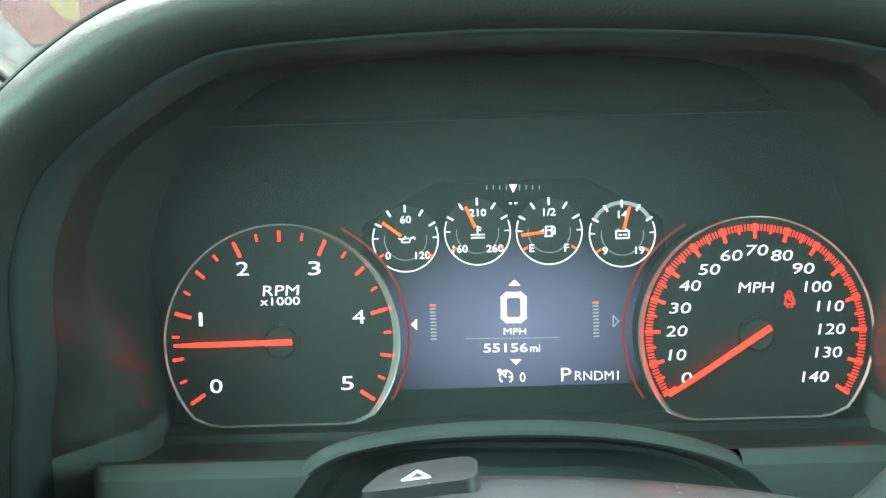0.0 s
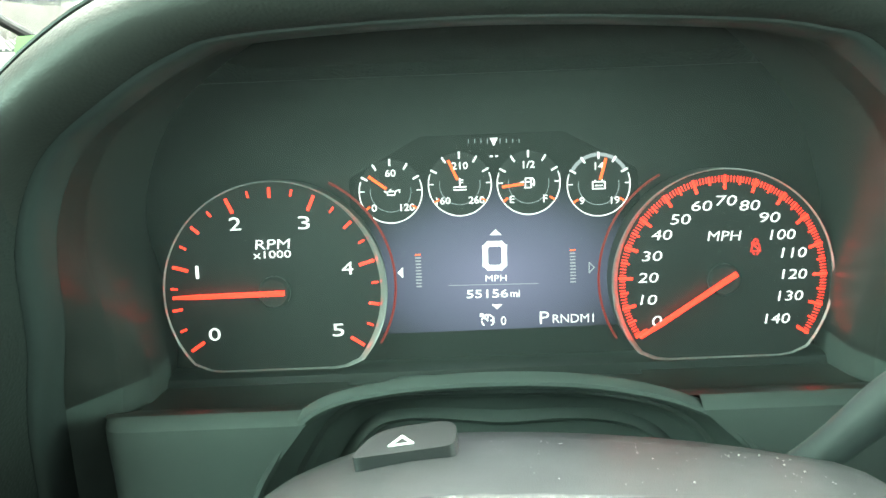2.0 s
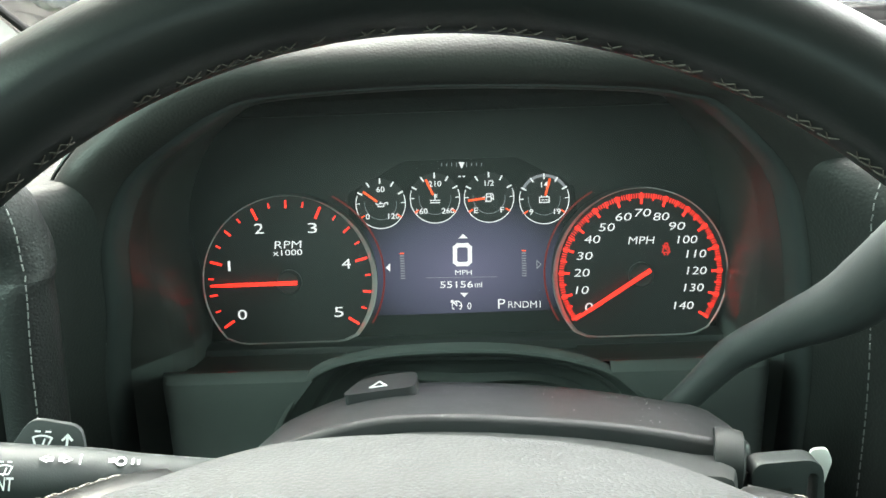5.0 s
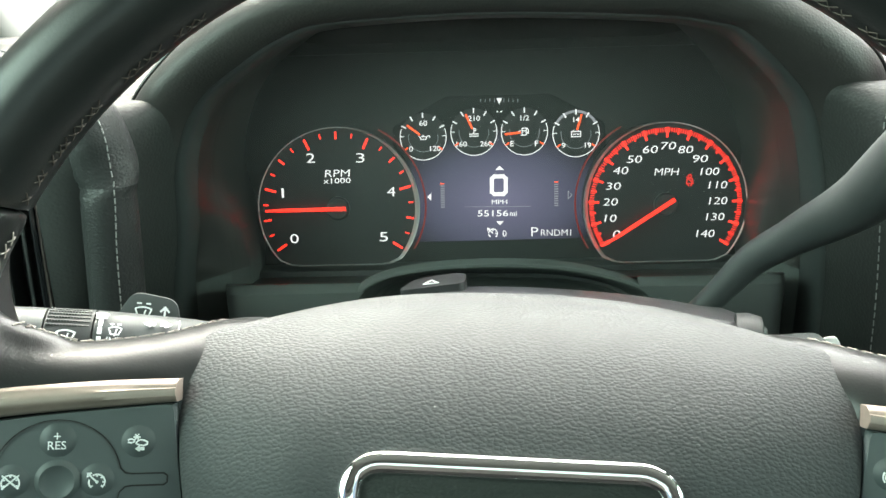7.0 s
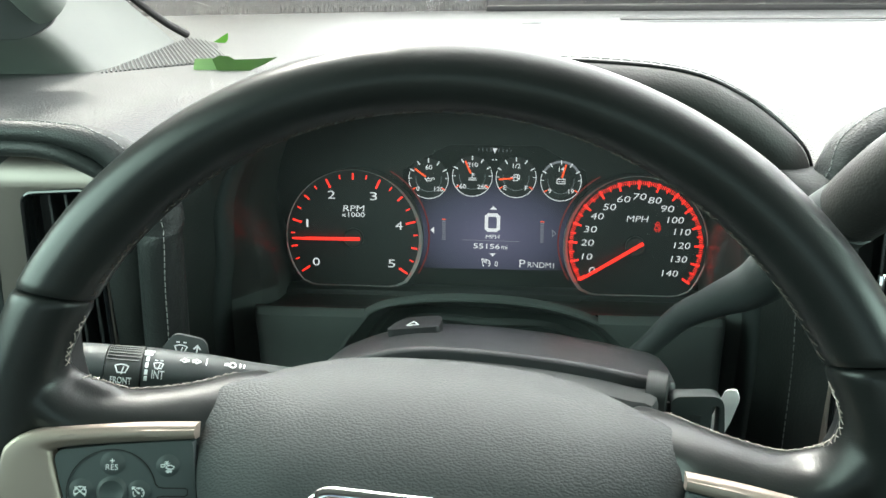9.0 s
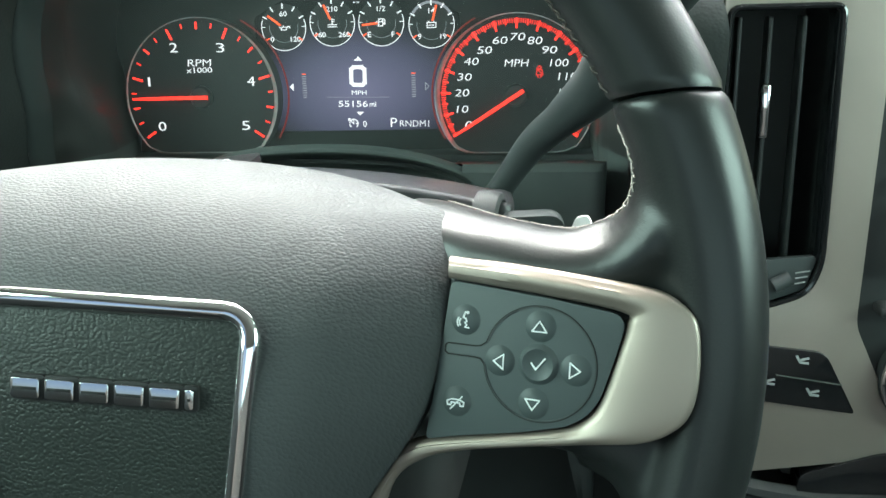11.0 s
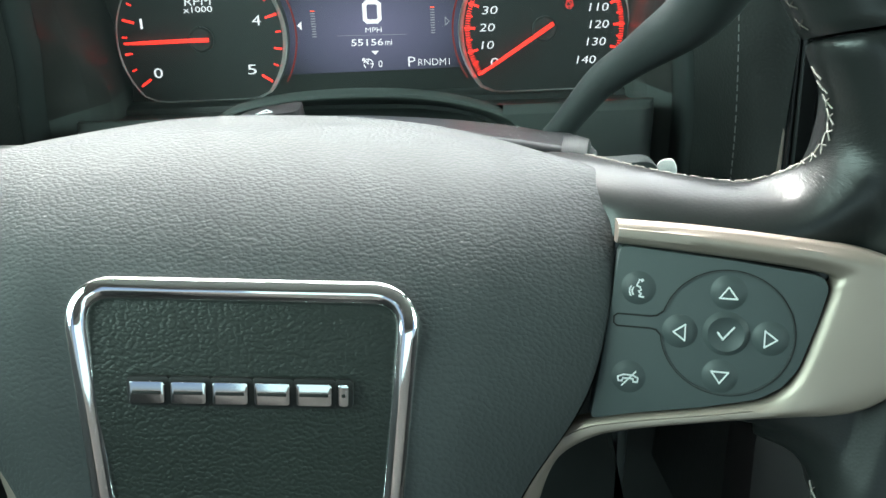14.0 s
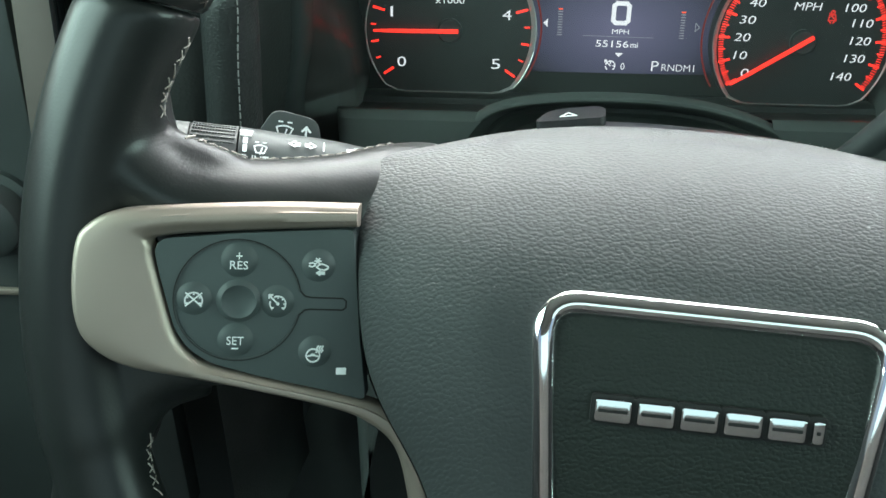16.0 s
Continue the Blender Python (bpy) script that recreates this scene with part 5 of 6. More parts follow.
# ---- stalks ----
stalk = thing("wiper_stalk", pose(-0.1270, 0.1467, 1.5024, 0, 10.5, 12), "dark grey multi-function stalk with white wiper symbols", "stalk")


def stalk_body():
    path = [(-0.016, 0, -0.0004), (0.0, 0, 0.0), (0.02, 0, 0.0006), (0.034, 0.000, 0.0006), (0.054, 0.002, 0.0), (0.072, 0.005, -0.001)]
    return tube(curve_through(path, 26), lambda s: 0.0128 - 0.0070 * s ** 1.3, 20, flat=0.95)


part("barrel", stalk_body(), GREY_PLASTIC, stalk)
part("twist_ring", tube([(-0.0345, 0, -0.0010), (-0.0340, 0, -0.0010), (-0.0175, 0, -0.0004), (-0.0170, 0, -0.0004)], 0.0128, 22, flat=0.95), SOFT_BLACK, stalk, "ribbed twist ring")
part("tip", tube(curve_through([(-0.0350, 0, -0.0010), (-0.046, 0, -0.0012), (-0.058, 0, -0.0016), (-0.062, 0, -0.0016)], 14), lambda s: 0.0124 - 0.003 * s ** 4, 20), GREY_PLASTIC, stalk)
ribs = bmesh.new()
for i in range(6):
    for k in range(15):
        a = radians(52 + 9 * i)
        box((0.0008, 0.0008, 0.0007), (-0.0335 + 0.00108 * k, -0.0129 * math.cos(a), 0.0124 * math.sin(a) - 0.0008), 0, bm=ribs)
rp = part("ribbing", ribs, GREY_PLASTIC, stalk)
rp["kind"] = "stuff"
paddle = plate(rounded([(-0.005, 0.000), (0.005, 0.0192), (0.0215, 0.0172), (0.026, 0.000)], [0.002, 0.004, 0.004, 0.002], 4), -0.002, 0.002, bevel=0.0008)
pad_part = part("wash_paddle", paddle, GREY_PLASTIC, stalk, "raised paddle with a washer symbol", pose(-0.0100, 0.0054, -0.0018, 72, 1, 0) @ Matrix.Scale(1.06, 4))


def on_stalk(x, a, lift=0.0, turn=0.0, r=None):
    """A frame on the stalk's round skin, a degrees above its side towards the driver."""
    s = max(0.0, (x + 0.016) / 0.088)
    r = (r or 0.0128 - 0.0070 * s ** 1.3) + lift
    mid = 0.0004
    return pose(x, 0.05 * max(0.0, x - 0.034) - r * math.cos(radians(a)), mid + 0.95 * r * math.sin(radians(a)), 90 - a, 0, turn)


def wiper_icon(k=1.0, drops=True):
    L = [[(-0.0030 * k, 0.0014 * k), (-0.0018 * k, -0.0016 * k), (0.0018 * k, -0.0016 * k), (0.0030 * k, 0.0014 * k)], arc(0, -0.004 * k, 0.0062 * k, 62, 118, 8), [(0, -0.0022 * k), (0.0008 * k, 0.0010 * k)]]
    if drops:
        L += [[(-0.0024 * k, 0.0036 * k), (-0.0010 * k, 0.0036 * k)], [(0.0010 * k, 0.0036 * k), (0.0024 * k, 0.0036 * k)]]
    return L


part("wash_symbol", strokes(wiper_icon(1.0), 0.0006, 0.0022), PRINT, pad_part, "", pose(0.0095, 0.0113, 0))
part("arrow", strokes([[(0.0175, 0.0080), (0.0175, 0.0138)], [(0.0160, 0.0123), (0.0175, 0.0140), (0.0190, 0.0123)]], 0.0008, 0.0022), PRINT, pad_part)
marks = [([[(-0.0018, 0.0012), (-0.0040, 0.0), (-0.0018, -0.0012), (-0.0018, -0.0006), (0.0, -0.0006), (0.0, 0.0006), (-0.0018, 0.0006), (-0.0018, 0.0012)],
           [(0.0022, 0.0006), (0.0040, 0.0006), (0.0040, 0.0013), (0.0062, 0.0), (0.0040, -0.0013), (0.0040, -0.0006), (0.0022, -0.0006), (0.0022, 0.0006)], [(0.0092, 0.0020), (0.0092, -0.0018)]], 0.0085, 0.0030, 0.0005)]
for L, x, y, w in marks:
    part("turn_symbol", strokes(L, w, 0.0006), PRINT, stalk, "", on_stalk(0.0065, 62))
part("beam_symbol", strokes([[(-0.004, 0.0006), (-0.0022, 0.0008)], [(-0.004, -0.0004), (-0.0022, -0.0002)], arc(0.0, 0.0, 0.0016, 0, 360, 12), [(0.004, 0.001), (0.004, -0.001)], [(0.0060, 0.0006), (0.0060, -0.0010)]], 0.0008, 0.0006), PRINT, stalk, "", on_stalk(0.0290, 66))
part("interval_symbol", strokes(wiper_icon(0.8), 0.0005, 0.0008), PRINT, stalk, "", on_stalk(-0.0080, 40))
part("interval_word", words("INT", 0.0045, 0.0062, 0.01), PRINT, stalk, "", on_stalk(-0.0078, 19))
part("front_symbol", strokes(wiper_icon(1.1, False), 0.0006, 0.0004), PRINT, stalk, "", on_stalk(-0.0258, 26, 0.0001, 0, 0.0129))
part("front_word", words("FRONT", 0.0040, 0.0105, 0.006), PRINT, stalk, "", on_stalk(-0.0258, -2, 0.0002, 0, 0.0129))
for k, (y, h) in enumerate(((0.0070, 0.0010), (0.0050, 0.0012), (0.0022, 0.0026), (-0.0012, 0.0028), (-0.0050, 0.0026), (-0.0085, 0.0024))):
    part("speed_bar", box((0.0050 - 0.0008 * k if k < 2 else 0.0016, h, 0.0004), (0, 0, 0)), PRINT, stalk, "", on_stalk(-0.0138, 46 + y / 0.0128 * 57.3, 0.0001))

lever = thing("gear_lever", Matrix(), "black column gear lever with a leather-look grip", "gear lever")
LV = [(0.118, 0.258, 1.451), (0.1305, 0.2495, 1.4680), (0.1405, 0.2425, 1.4850), (0.1510, 0.2350, 1.5015), (0.1649, 0.2190, 1.5190), (0.1802, 0.1920, 1.5430), (0.189, 0.168, 1.572), (0.196, 0.153, 1.589)]
part("arm", tube(curve_through(LV, 44), lambda s: 0.0070 + 0.0020 * max(0, min(1, (s - 0.25) / 0.3)) + 0.0045 * max(0, min(1, (s - 0.55) / 0.2)), 20), GREY_PLASTIC, lever)
part("collar", tube([(0.1950, 0.1545, 1.5875), (0.1965, 0.1525, 1.5895), (0.2005, 0.146, 1.597), (0.202, 0.1435, 1.5995)], 0.0160, 24), GREY_PLASTIC, lever, "smooth collar ring")
part("grip", tube(curve_through([(0.2022, 0.1432, 1.5998), (0.2130, 0.127, 1.6225), (0.2238, 0.1095, 1.6440)], 18), lambda s: 0.0158 + 0.0012 * math.sin(math.pi * s), 24), HOOD_LEATHER, lever, "black grained grip")
end = part("end_cap", tube(curve_through([(0.2240, 0.1091, 1.6445), (0.2285, 0.1010, 1.6545), (0.2320, 0.0950, 1.6620)], 12), lambda s: 0.0162 - 0.004 * s ** 5, 24), SOFT_BLACK, lever, "end cap with a white tow symbol")
part("tow_symbol", strokes([[(-0.004, 0.001), (0.001, 0.001), (0.001, -0.0015), (-0.004, -0.0015), (-0.004, 0.001)], [(0.002, -0.001), (0.005, -0.001)], [(-0.003, -0.002), (0.0, -0.002)]], 0.0012), PRINT, end, "", look((0.2196, 0.0869, 1.6532), (0.2270, 0.102, 1.6535), -20))

# ---- ignition and key ----
ign = thing("ignition_lock", pose(0.1250, 0.175, 1.4845, 0, 90, -14), "round dark grey ignition lock on the column", "ignition lock")
part("barrel", lathe([(0.0120, -0.0010), (0.0125, 0.004), (0.0112, 0.0095), (0.0085, 0.0105), (0.0070, 0.008)], 32), SOFT_BLACK, ign)
key = thing("car_key", pose(0.150, 0.168, 1.4740, 90, 0, 4), "black car key with a plastic head standing in the lock", "key")
head_out = rounded([(-0.0150, 0.0145), (0.0125, 0.0150), (0.0150, -0.010), (0.0140, -0.024), (-0.0150, -0.024)], [0.005, 0.008, 0.008, 0.006, 0.004], 5)
head_hole = rounded([(0.0070, 0.0090), (0.0108, 0.0085), (0.0112, -0.016), (0.0070, -0.018)], 0.0018, 3)
part("head", plate(head_out, -0.004, 0.004, [head_hole], bevel=0.0015), GREY_PLASTIC, key)
part("logo_plate", plate(rounded([(-0.0050, 0.0035), (0.0010, 0.0035), (0.0010, -0.0090), (-0.0050, -0.0090)], 0.0008, 2), 0.0038, 0.0044), SOFT_BLACK, key)
part("logo_mark", strokes([[(-0.0035, -0.0010), (-0.0005, -0.0010), (-0.0005, -0.0070), (-0.0035, -0.0070), (-0.0035, -0.0010)]], 0.0006, 0.0046), DARK_CHROME, key)
part("blade", box((0.012, 0.006, 0.002), (-0.018, 0.006, 0), 0.0004), GREY_PLASTIC, key)
tag = thing("key_tag", pose(0.1695, 0.190, 1.466, 80, 0, -14) @ pose(0, 0, 0, 0, 0, -12), "white plastic tag hanging on the key ring", "key tag")
part("card", plate(rounded([(-0.0026, 0.011), (0.0030, 0.0135), (0.0064, 0.009), (0.0058, -0.006), (0.0020, -0.030), (-0.0070, -0.030)], 0.002, 3), -0.0012, 0.0012, bevel=0.0005), TAG_WHITE, tag)

# ---- steering wheel ----
wheel = thing("steering_wheel", WHEEL, "black leather steering wheel with satin trim and thumb switches", "steering wheel")
SEAM = 25.3


def rim_at(a):
    """Centre radius and thickness of the rim at an angle in degrees."""
    k = max(0.0, math.sin(radians(a))) ** 3
    r = 0.0157 - 0.0020 * k
    for s in (SEAM, 180 - SEAM):
        d = ((a - s + 180) % 360 - 180)
        r -= 0.0007 * math.exp(-(d / 0.35) ** 2)
        if abs(d) < 40 and (a < SEAM or a > 180 - SEAM):
            r += 0.0004
    low = a if a < 90 else 180 - a
    thin = 0.0016 * max(0.0, min(1.0, (SEAM - 1 - low) / 40)) ** 0.8
    return 0.1825 - 0.0022 * k - thin, r - thin * 0.85


def rim_point(a, b, lift=0.0):
    """A point on the rim: a round the wheel, b round its section (0 outward, 90 to the driver)."""
    big, r = rim_at(a)
    r += lift
    q = big + r * math.cos(radians(b))
    inward = 3.3 * (1 - math.cos(radians(b))) / 2
    a += inward * (math.exp(-((a - SEAM) / 8) ** 2) - math.exp(-((180 - SEAM - a) / 8) ** 2))
    return Vector((q * math.cos(radians(a)), q * math.sin(radians(a)), r * 1.03 * math.sin(radians(b))))


def rim_arc(a0, a1, n):
    return surface(lambda u, v: rim_point(a0 + (a1 - a0) * u, 360 * v), n, 28, close_v=True, cap=True)


part("upper_rim", rim_arc(SEAM + 0.06, 180 - SEAM - 0.06, 190), RIM_LEATHER, wheel, "smooth black leather upper rim")
part("lower_rim", rim_arc(180 + 58, 360 - 58, 90), RIM_LEATHER, wheel, "black leather lower rim")


def rim_stitch(a0, a1, step, b):
    """Crossed stitches along the inside of the rim."""
    bm = bmesh.new()
    n = int(abs(a1 - a0) / step)
    for k in range(n):
        if random.random() < (0.30 if a1 > 150 and a0 < 30 else 0.12):
            continue
        a = a0 + (a1 - a0) * (k + random.uniform(-0.15, 0.15)) / n
        w = (a1 - a0) / n
        tube([rim_point(a, b - 6, 0.0001), rim_point(a + w * 0.6, b, 0.0006), rim_point(a + w * 1.1, b + 6, 0.0001)], 0.00022, 5, bm=bm)
        tube([rim_point(a + w * 0.25, b + 5, 0.0001), rim_point(a + w * 0.5, b, 0.0007), rim_point(a + w * 0.85, b - 5, 0.0001)], 0.00018, 5, bm=bm)
    return bm


for a0, a1 in ((SEAM + 1, 180 - SEAM - 1), (-23, -60), (203, 240)):
    st = part("rim_stitching", rim_stitch(a0, a1, 1.35, 172), DARK_THREAD if a1 > 150 and a0 < 30 else THREAD, wheel, "pale crossed stitching along the inner edge")
    st["kind"] = "stuff"


def slope(x):
    return -0.0065 + 0.30 * (abs(x) - 0.10)


def tilt_out(bm, dz=0.0):
    for v in bm.verts:
        v.co.z += slope(v.co.x) + dz
    return bm


SPOKE = [(0.098, 0.022), (0.101, 0.028), (0.108, 0.0320), (0.120, 0.0340), (0.138, 0.0345), (0.154, 0.0380), (0.1610, 0.0480), (0.1640, 0.0620), (0.1640, 0.0745), (0.172, 0.080), (0.183, 0.0), (0.176, -0.058), (0.1700, -0.058),
         (0.1650, -0.040), (0.1560, -0.0300), (0.140, -0.0265), (0.120, -0.0275), (0.104, -0.0290), (0.098, -0.024)]


def spoke(slim=0.0):
    line = [tuple(p)[:2] for p in curve_through([(x + (slim if x > 0.15 and 0.03 < y < 0.076 else 0), y - (0.3 * slim if x > 0.15 and y > 0.03 else 0), 0) for x, y in SPOKE], 80, closed=True)]
    bm = plate(line, -0.030, -0.0035, bevel=0.0085, seg=5)
    for v in bm.verts:
        v.co.z += 0.27 * max(0.0, abs(v.co.x) - 0.10) * (1 if v.co.z > -0.02 else 0.2) - 0.0085
    return bm


TRIM_OUT = [(0.101, 0.0310), (0.125, 0.0302), (0.151, 0.0281), (0.1645, 0.0260), (0.1715, 0.0215), (0.1742, 0.016), (0.175, 0.004), (0.1738, -0.006), (0.170, -0.0125), (0.161, -0.0180), (0.144, -0.0215), (0.127, -0.0250),
            (0.107, -0.0297), (0.0960, -0.0340), (0.0868, -0.0420), (0.0820, -0.056), (0.0790, -0.074)]
TRIM_IN = [(0.0690, -0.074), (0.0722, -0.056), (0.0762, -0.0460), (0.0828, -0.0360), (0.0925, -0.0290), (0.107, -0.0252), (0.125, -0.0213), (0.1397, -0.0173), (0.1458, -0.0130), (0.1492, -0.0070), (0.1530, 0.0066), (0.1550, 0.0155), (0.1535, 0.0193),
           (0.132, 0.0220), (0.101, 0.0245)]
PANEL = [(0.1020, 0.0240), (0.132, 0.0214), (0.1525, 0.0188), (0.1543, 0.0158), (0.1523, 0.0066), (0.1486, -0.0070), (0.1450, -0.0126), (0.1392, -0.0167), (0.125, -0.0207), (0.107, -0.0246), (0.0956, -0.0277), (0.0982, -0.010)]


def trim_band():
    """The satin spoke trim: a crowned band between its outer and inner lines, with eased edges."""
    out, inn = curve_through([(x, y, 0) for x, y in TRIM_OUT], 16 * 20 + 1), curve_through([(x, y, 0) for x, y in TRIM_IN[::-1]], 14 * 20 + 1)
    a, b = [0, 2, 3, 4, 6, 8, 9, 10, 11, 12, 13, 14, 15, 16], [0, 1.8, 2.3, 3, 4.2, 5.4, 6.2, 7.3, 8, 9, 10, 11.3, 13, 14]

    def fn(u, v):
        k = u * 16
        p, q = out[int(round(k * 20))], inn[int(round(float(np.interp(k, a, b)) * 20))]
        w = (q - p).length
        e = min(0.0022, 0.3 * w) / w
        steps = [(0, -0.006), (0, -0.0020), (0.22 * e, -0.0010), (0.55 * e, -0.0003), (e, 0.0), (0.32, 0.0007), (0.5, 0.0009), (0.68, 0.0007), (1 - e, 0.0), (1 - 0.55 * e, -0.0003), (1 - 0.22 * e, -0.0010), (1, -0.0020), (1, -0.006)]
        f, z = steps[int(round(v * 12))]
        p = p.lerp(q, f)
        return (p.x, p.y, z)
    return surface(fn, 161, 13, cap=True)


def add(bm, side):
    return bm if side > 0 else mirrored(bm)


def flat_on(side, x, y, dz=0.0, a=0.0):
    """A frame lying on the slanting switch panel, at x from the wheel's middle."""
    return Matrix.Translation((side * x, y, slope(x) + dz)) @ Matrix.Rotation(-side * math.atan(0.30), 4, "Y") @ Matrix.Rotation(radians(a), 4, "Z")


TICKS = lambda cx, cy, r, angles: [[(cx + r * math.cos(radians(a)), cy + r * math.sin(radians(a))), (cx + 0.76 * r * math.cos(radians(a)), cy + 0.76 * r * math.sin(radians(a)))] for a in angles]
CRUISE_OFF = [arc(0, -0.0004, 0.0027, -22, 202, 16), [(-0.0024, -0.0021), (0.0024, 0.0021)], [(-0.0024, 0.0021), (0.0024, -0.0021)]] + TICKS(0, -0.0004, 0.0027, (-22, 30, 90, 150, 202))
CRUISE = [arc(0.0002, -0.0004, 0.0025, -42, 118, 14), arc(0.0002, -0.0004, 0.0025, 165, 222, 6), [(0.0002, -0.0004), (-0.0024, 0.0021)], [(-0.0027, 0.0014), (-0.0027, 0.0025), (-0.0016, 0.0025), (-0.0027, 0.0014)],
          arc(0.0002, -0.0004, 0.0003, 0, 360, 6)] + TICKS(0.0002, -0.0004, 0.0025, (-42, 0, 45, 90, 222))
CRASH = [[(-0.0031, 0.0008), (-0.0022, 0.0011), (-0.0013, 0.0008), (-0.0012, 0.0002), (-0.0021, -0.0002), (-0.0031, 0.0)],
         [(-0.0007, -0.0004), (-0.0002, 0.0003), (0.0008, 0.0008), (0.0018, 0.0006), (0.0030, 0.0), (0.0029, -0.0007), (0.0019, -0.0012), (0.0004, -0.0010), (-0.0007, -0.0004)],
         [(-0.0014, 0.0017), (0.0006, 0.0017)], [(-0.0009, 0.0009), (0.0001, 0.0026)], [(-0.0009, 0.0026), (0.0001, 0.0009)],
         [(-0.0005, -0.0022), (0.0019, -0.0022)], [(0.0004, -0.0015), (-0.0006, -0.0022), (0.0004, -0.0029), (0.0004, -0.0015)], [(0.0006, -0.0019), (0.0019, -0.0019)], [(0.0006, -0.0025), (0.0019, -0.0025)]]
WAVE = lambda x: [(x, 0.0002), (x + 0.0005, 0.0009), (x + 0.0001, 0.0016), (x + 0.0006, 0.0024)]
HEATED = [arc(-0.0006, -0.0009, 0.0022, 0, 360, 20), [(-0.0026, -0.0012), (-0.0014, -0.0010), (-0.0010, -0.0005), (-0.0002, -0.0005), (0.0002, -0.0010), (0.0014, -0.0012)], [(-0.0012, -0.0009), (0.0, -0.0009)], WAVE(0.0004), WAVE(0.0012), WAVE(0.0020)]
VOICE = [[(0.0004, 0.0030), (-0.0004, 0.0010), (0.0006, 0.0006), (0.0010, -0.0004), (0.0002, -0.0008), (0.0010, -0.0016), (0.0004, -0.0024), (0.0018, -0.0026)], arc(0.0012, 0.0028, 0.0003, 0, 360, 6), arc(0.0, -0.0008, 0.0018, 140, 220, 5), arc(0.0, -0.0008, 0.0026, 145, 215, 5)]
PHONE = [[(-0.0030, -0.0012), (-0.0032, 0.0002), (-0.0014, 0.0010), (0.0014, 0.0010), (0.0032, 0.0002), (0.0030, -0.0012), (0.0018, -0.0012), (0.0016, -0.0002), (-0.0016, -0.0002), (-0.0018, -0.0012), (-0.0030, -0.0012)], [(-0.0018, -0.0026), (0.0024, 0.0022)]]
TRI_UP = [[(-0.0026, -0.0017), (0.0026, -0.0017), (0.0, 0.0019), (-0.0026, -0.0017)]]
TURN90 = lambda L, k: [[(x * math.cos(k) - y * math.sin(k), x * math.sin(k) + y * math.cos(k)) for x, y in l] for l in L]
CHECK = [[(-0.0021, 0.0002), (-0.0007, -0.0016), (0.0021, 0.0020)]]


def bump_button(parent, side, x, y, r, symbol=None, letters=(), dz=-0.0006):
    b = part("button", lathe([(r * 1.22, -0.0002), (r * 1.10, 0.0000), (r * 0.98, 0.0003), (r * 0.82, 0.0008), (r * 0.5, 0.0012), (r * 0.15, 0.0013)], 36), SWITCH_RUBBER, parent, "", flat_on(side, x, y, dz), 180)
    if symbol:
        part("symbol", strokes([[(px * 0.88, py * 0.88) for px, py in l] for l in symbol], 0.00042, 0.0014, 0.0003), PRINT, b, "white symbol")
    for s, dy, h, w in letters:
        part("word", words(s, h * 0.95, w * 0.88, 0.002), PRINT, b, "white lettering", pose(0, dy, 0.0014))
    return b


GRIP_SEAMS = [[(0.1495, 0.0735, -0.001), (0.1535, 0.0640, 0.000), (0.1545, 0.0560, -0.001), (0.1525, 0.0500, -0.006), (0.1440, 0.0475, -0.018), (0.1280, 0.0490, -0.028), (0.1120, 0.0525, -0.036), (0.0960, 0.0560, -0.044)],
              [(0.1575, -0.0440, -0.003), (0.1590, -0.0560, 0.0), (0.1570, -0.0680, 0.0)]]


def seam_stitch(skin, track, side):
    """Crossed stitches laid on the grip along a line beside it."""
    bm = bmesh.new()
    line = curve_through(track, 600)
    run, last = 0.0, line[0]
    feet = [line[0]]
    for p in line[1:]:
        run += (p - last).length
        last = p
        if run > 0.0040:
            feet.append(p)
            run = 0.0
    on = []
    for p in feet:
        ok, at, nor, i = skin.closest_point_on_mesh(Vector((side * p.x, p.y, p.z)))
        on.append((at, nor))
    for (a, na), (b, nb) in zip(on, on[1:]):
        along = (b - a)
        if along.length > 0.0075:
            continue
        across = na.cross(along).normalized() * 0.0016
        mid = (a + b) / 2 + na * 0.0004
        tube([a - across + na * 0.0001, mid, b + across + nb * 0.0001], 0.00027, 5, bm=bm)
        if random.random() < 0.8:
            tube([a + across * 0.9 + along * 0.3 + na * 0.0001, mid + na * 0.0002, b - across * 0.9 - along * 0.2 + nb * 0.0001], 0.00025, 5, bm=bm)
    return bm


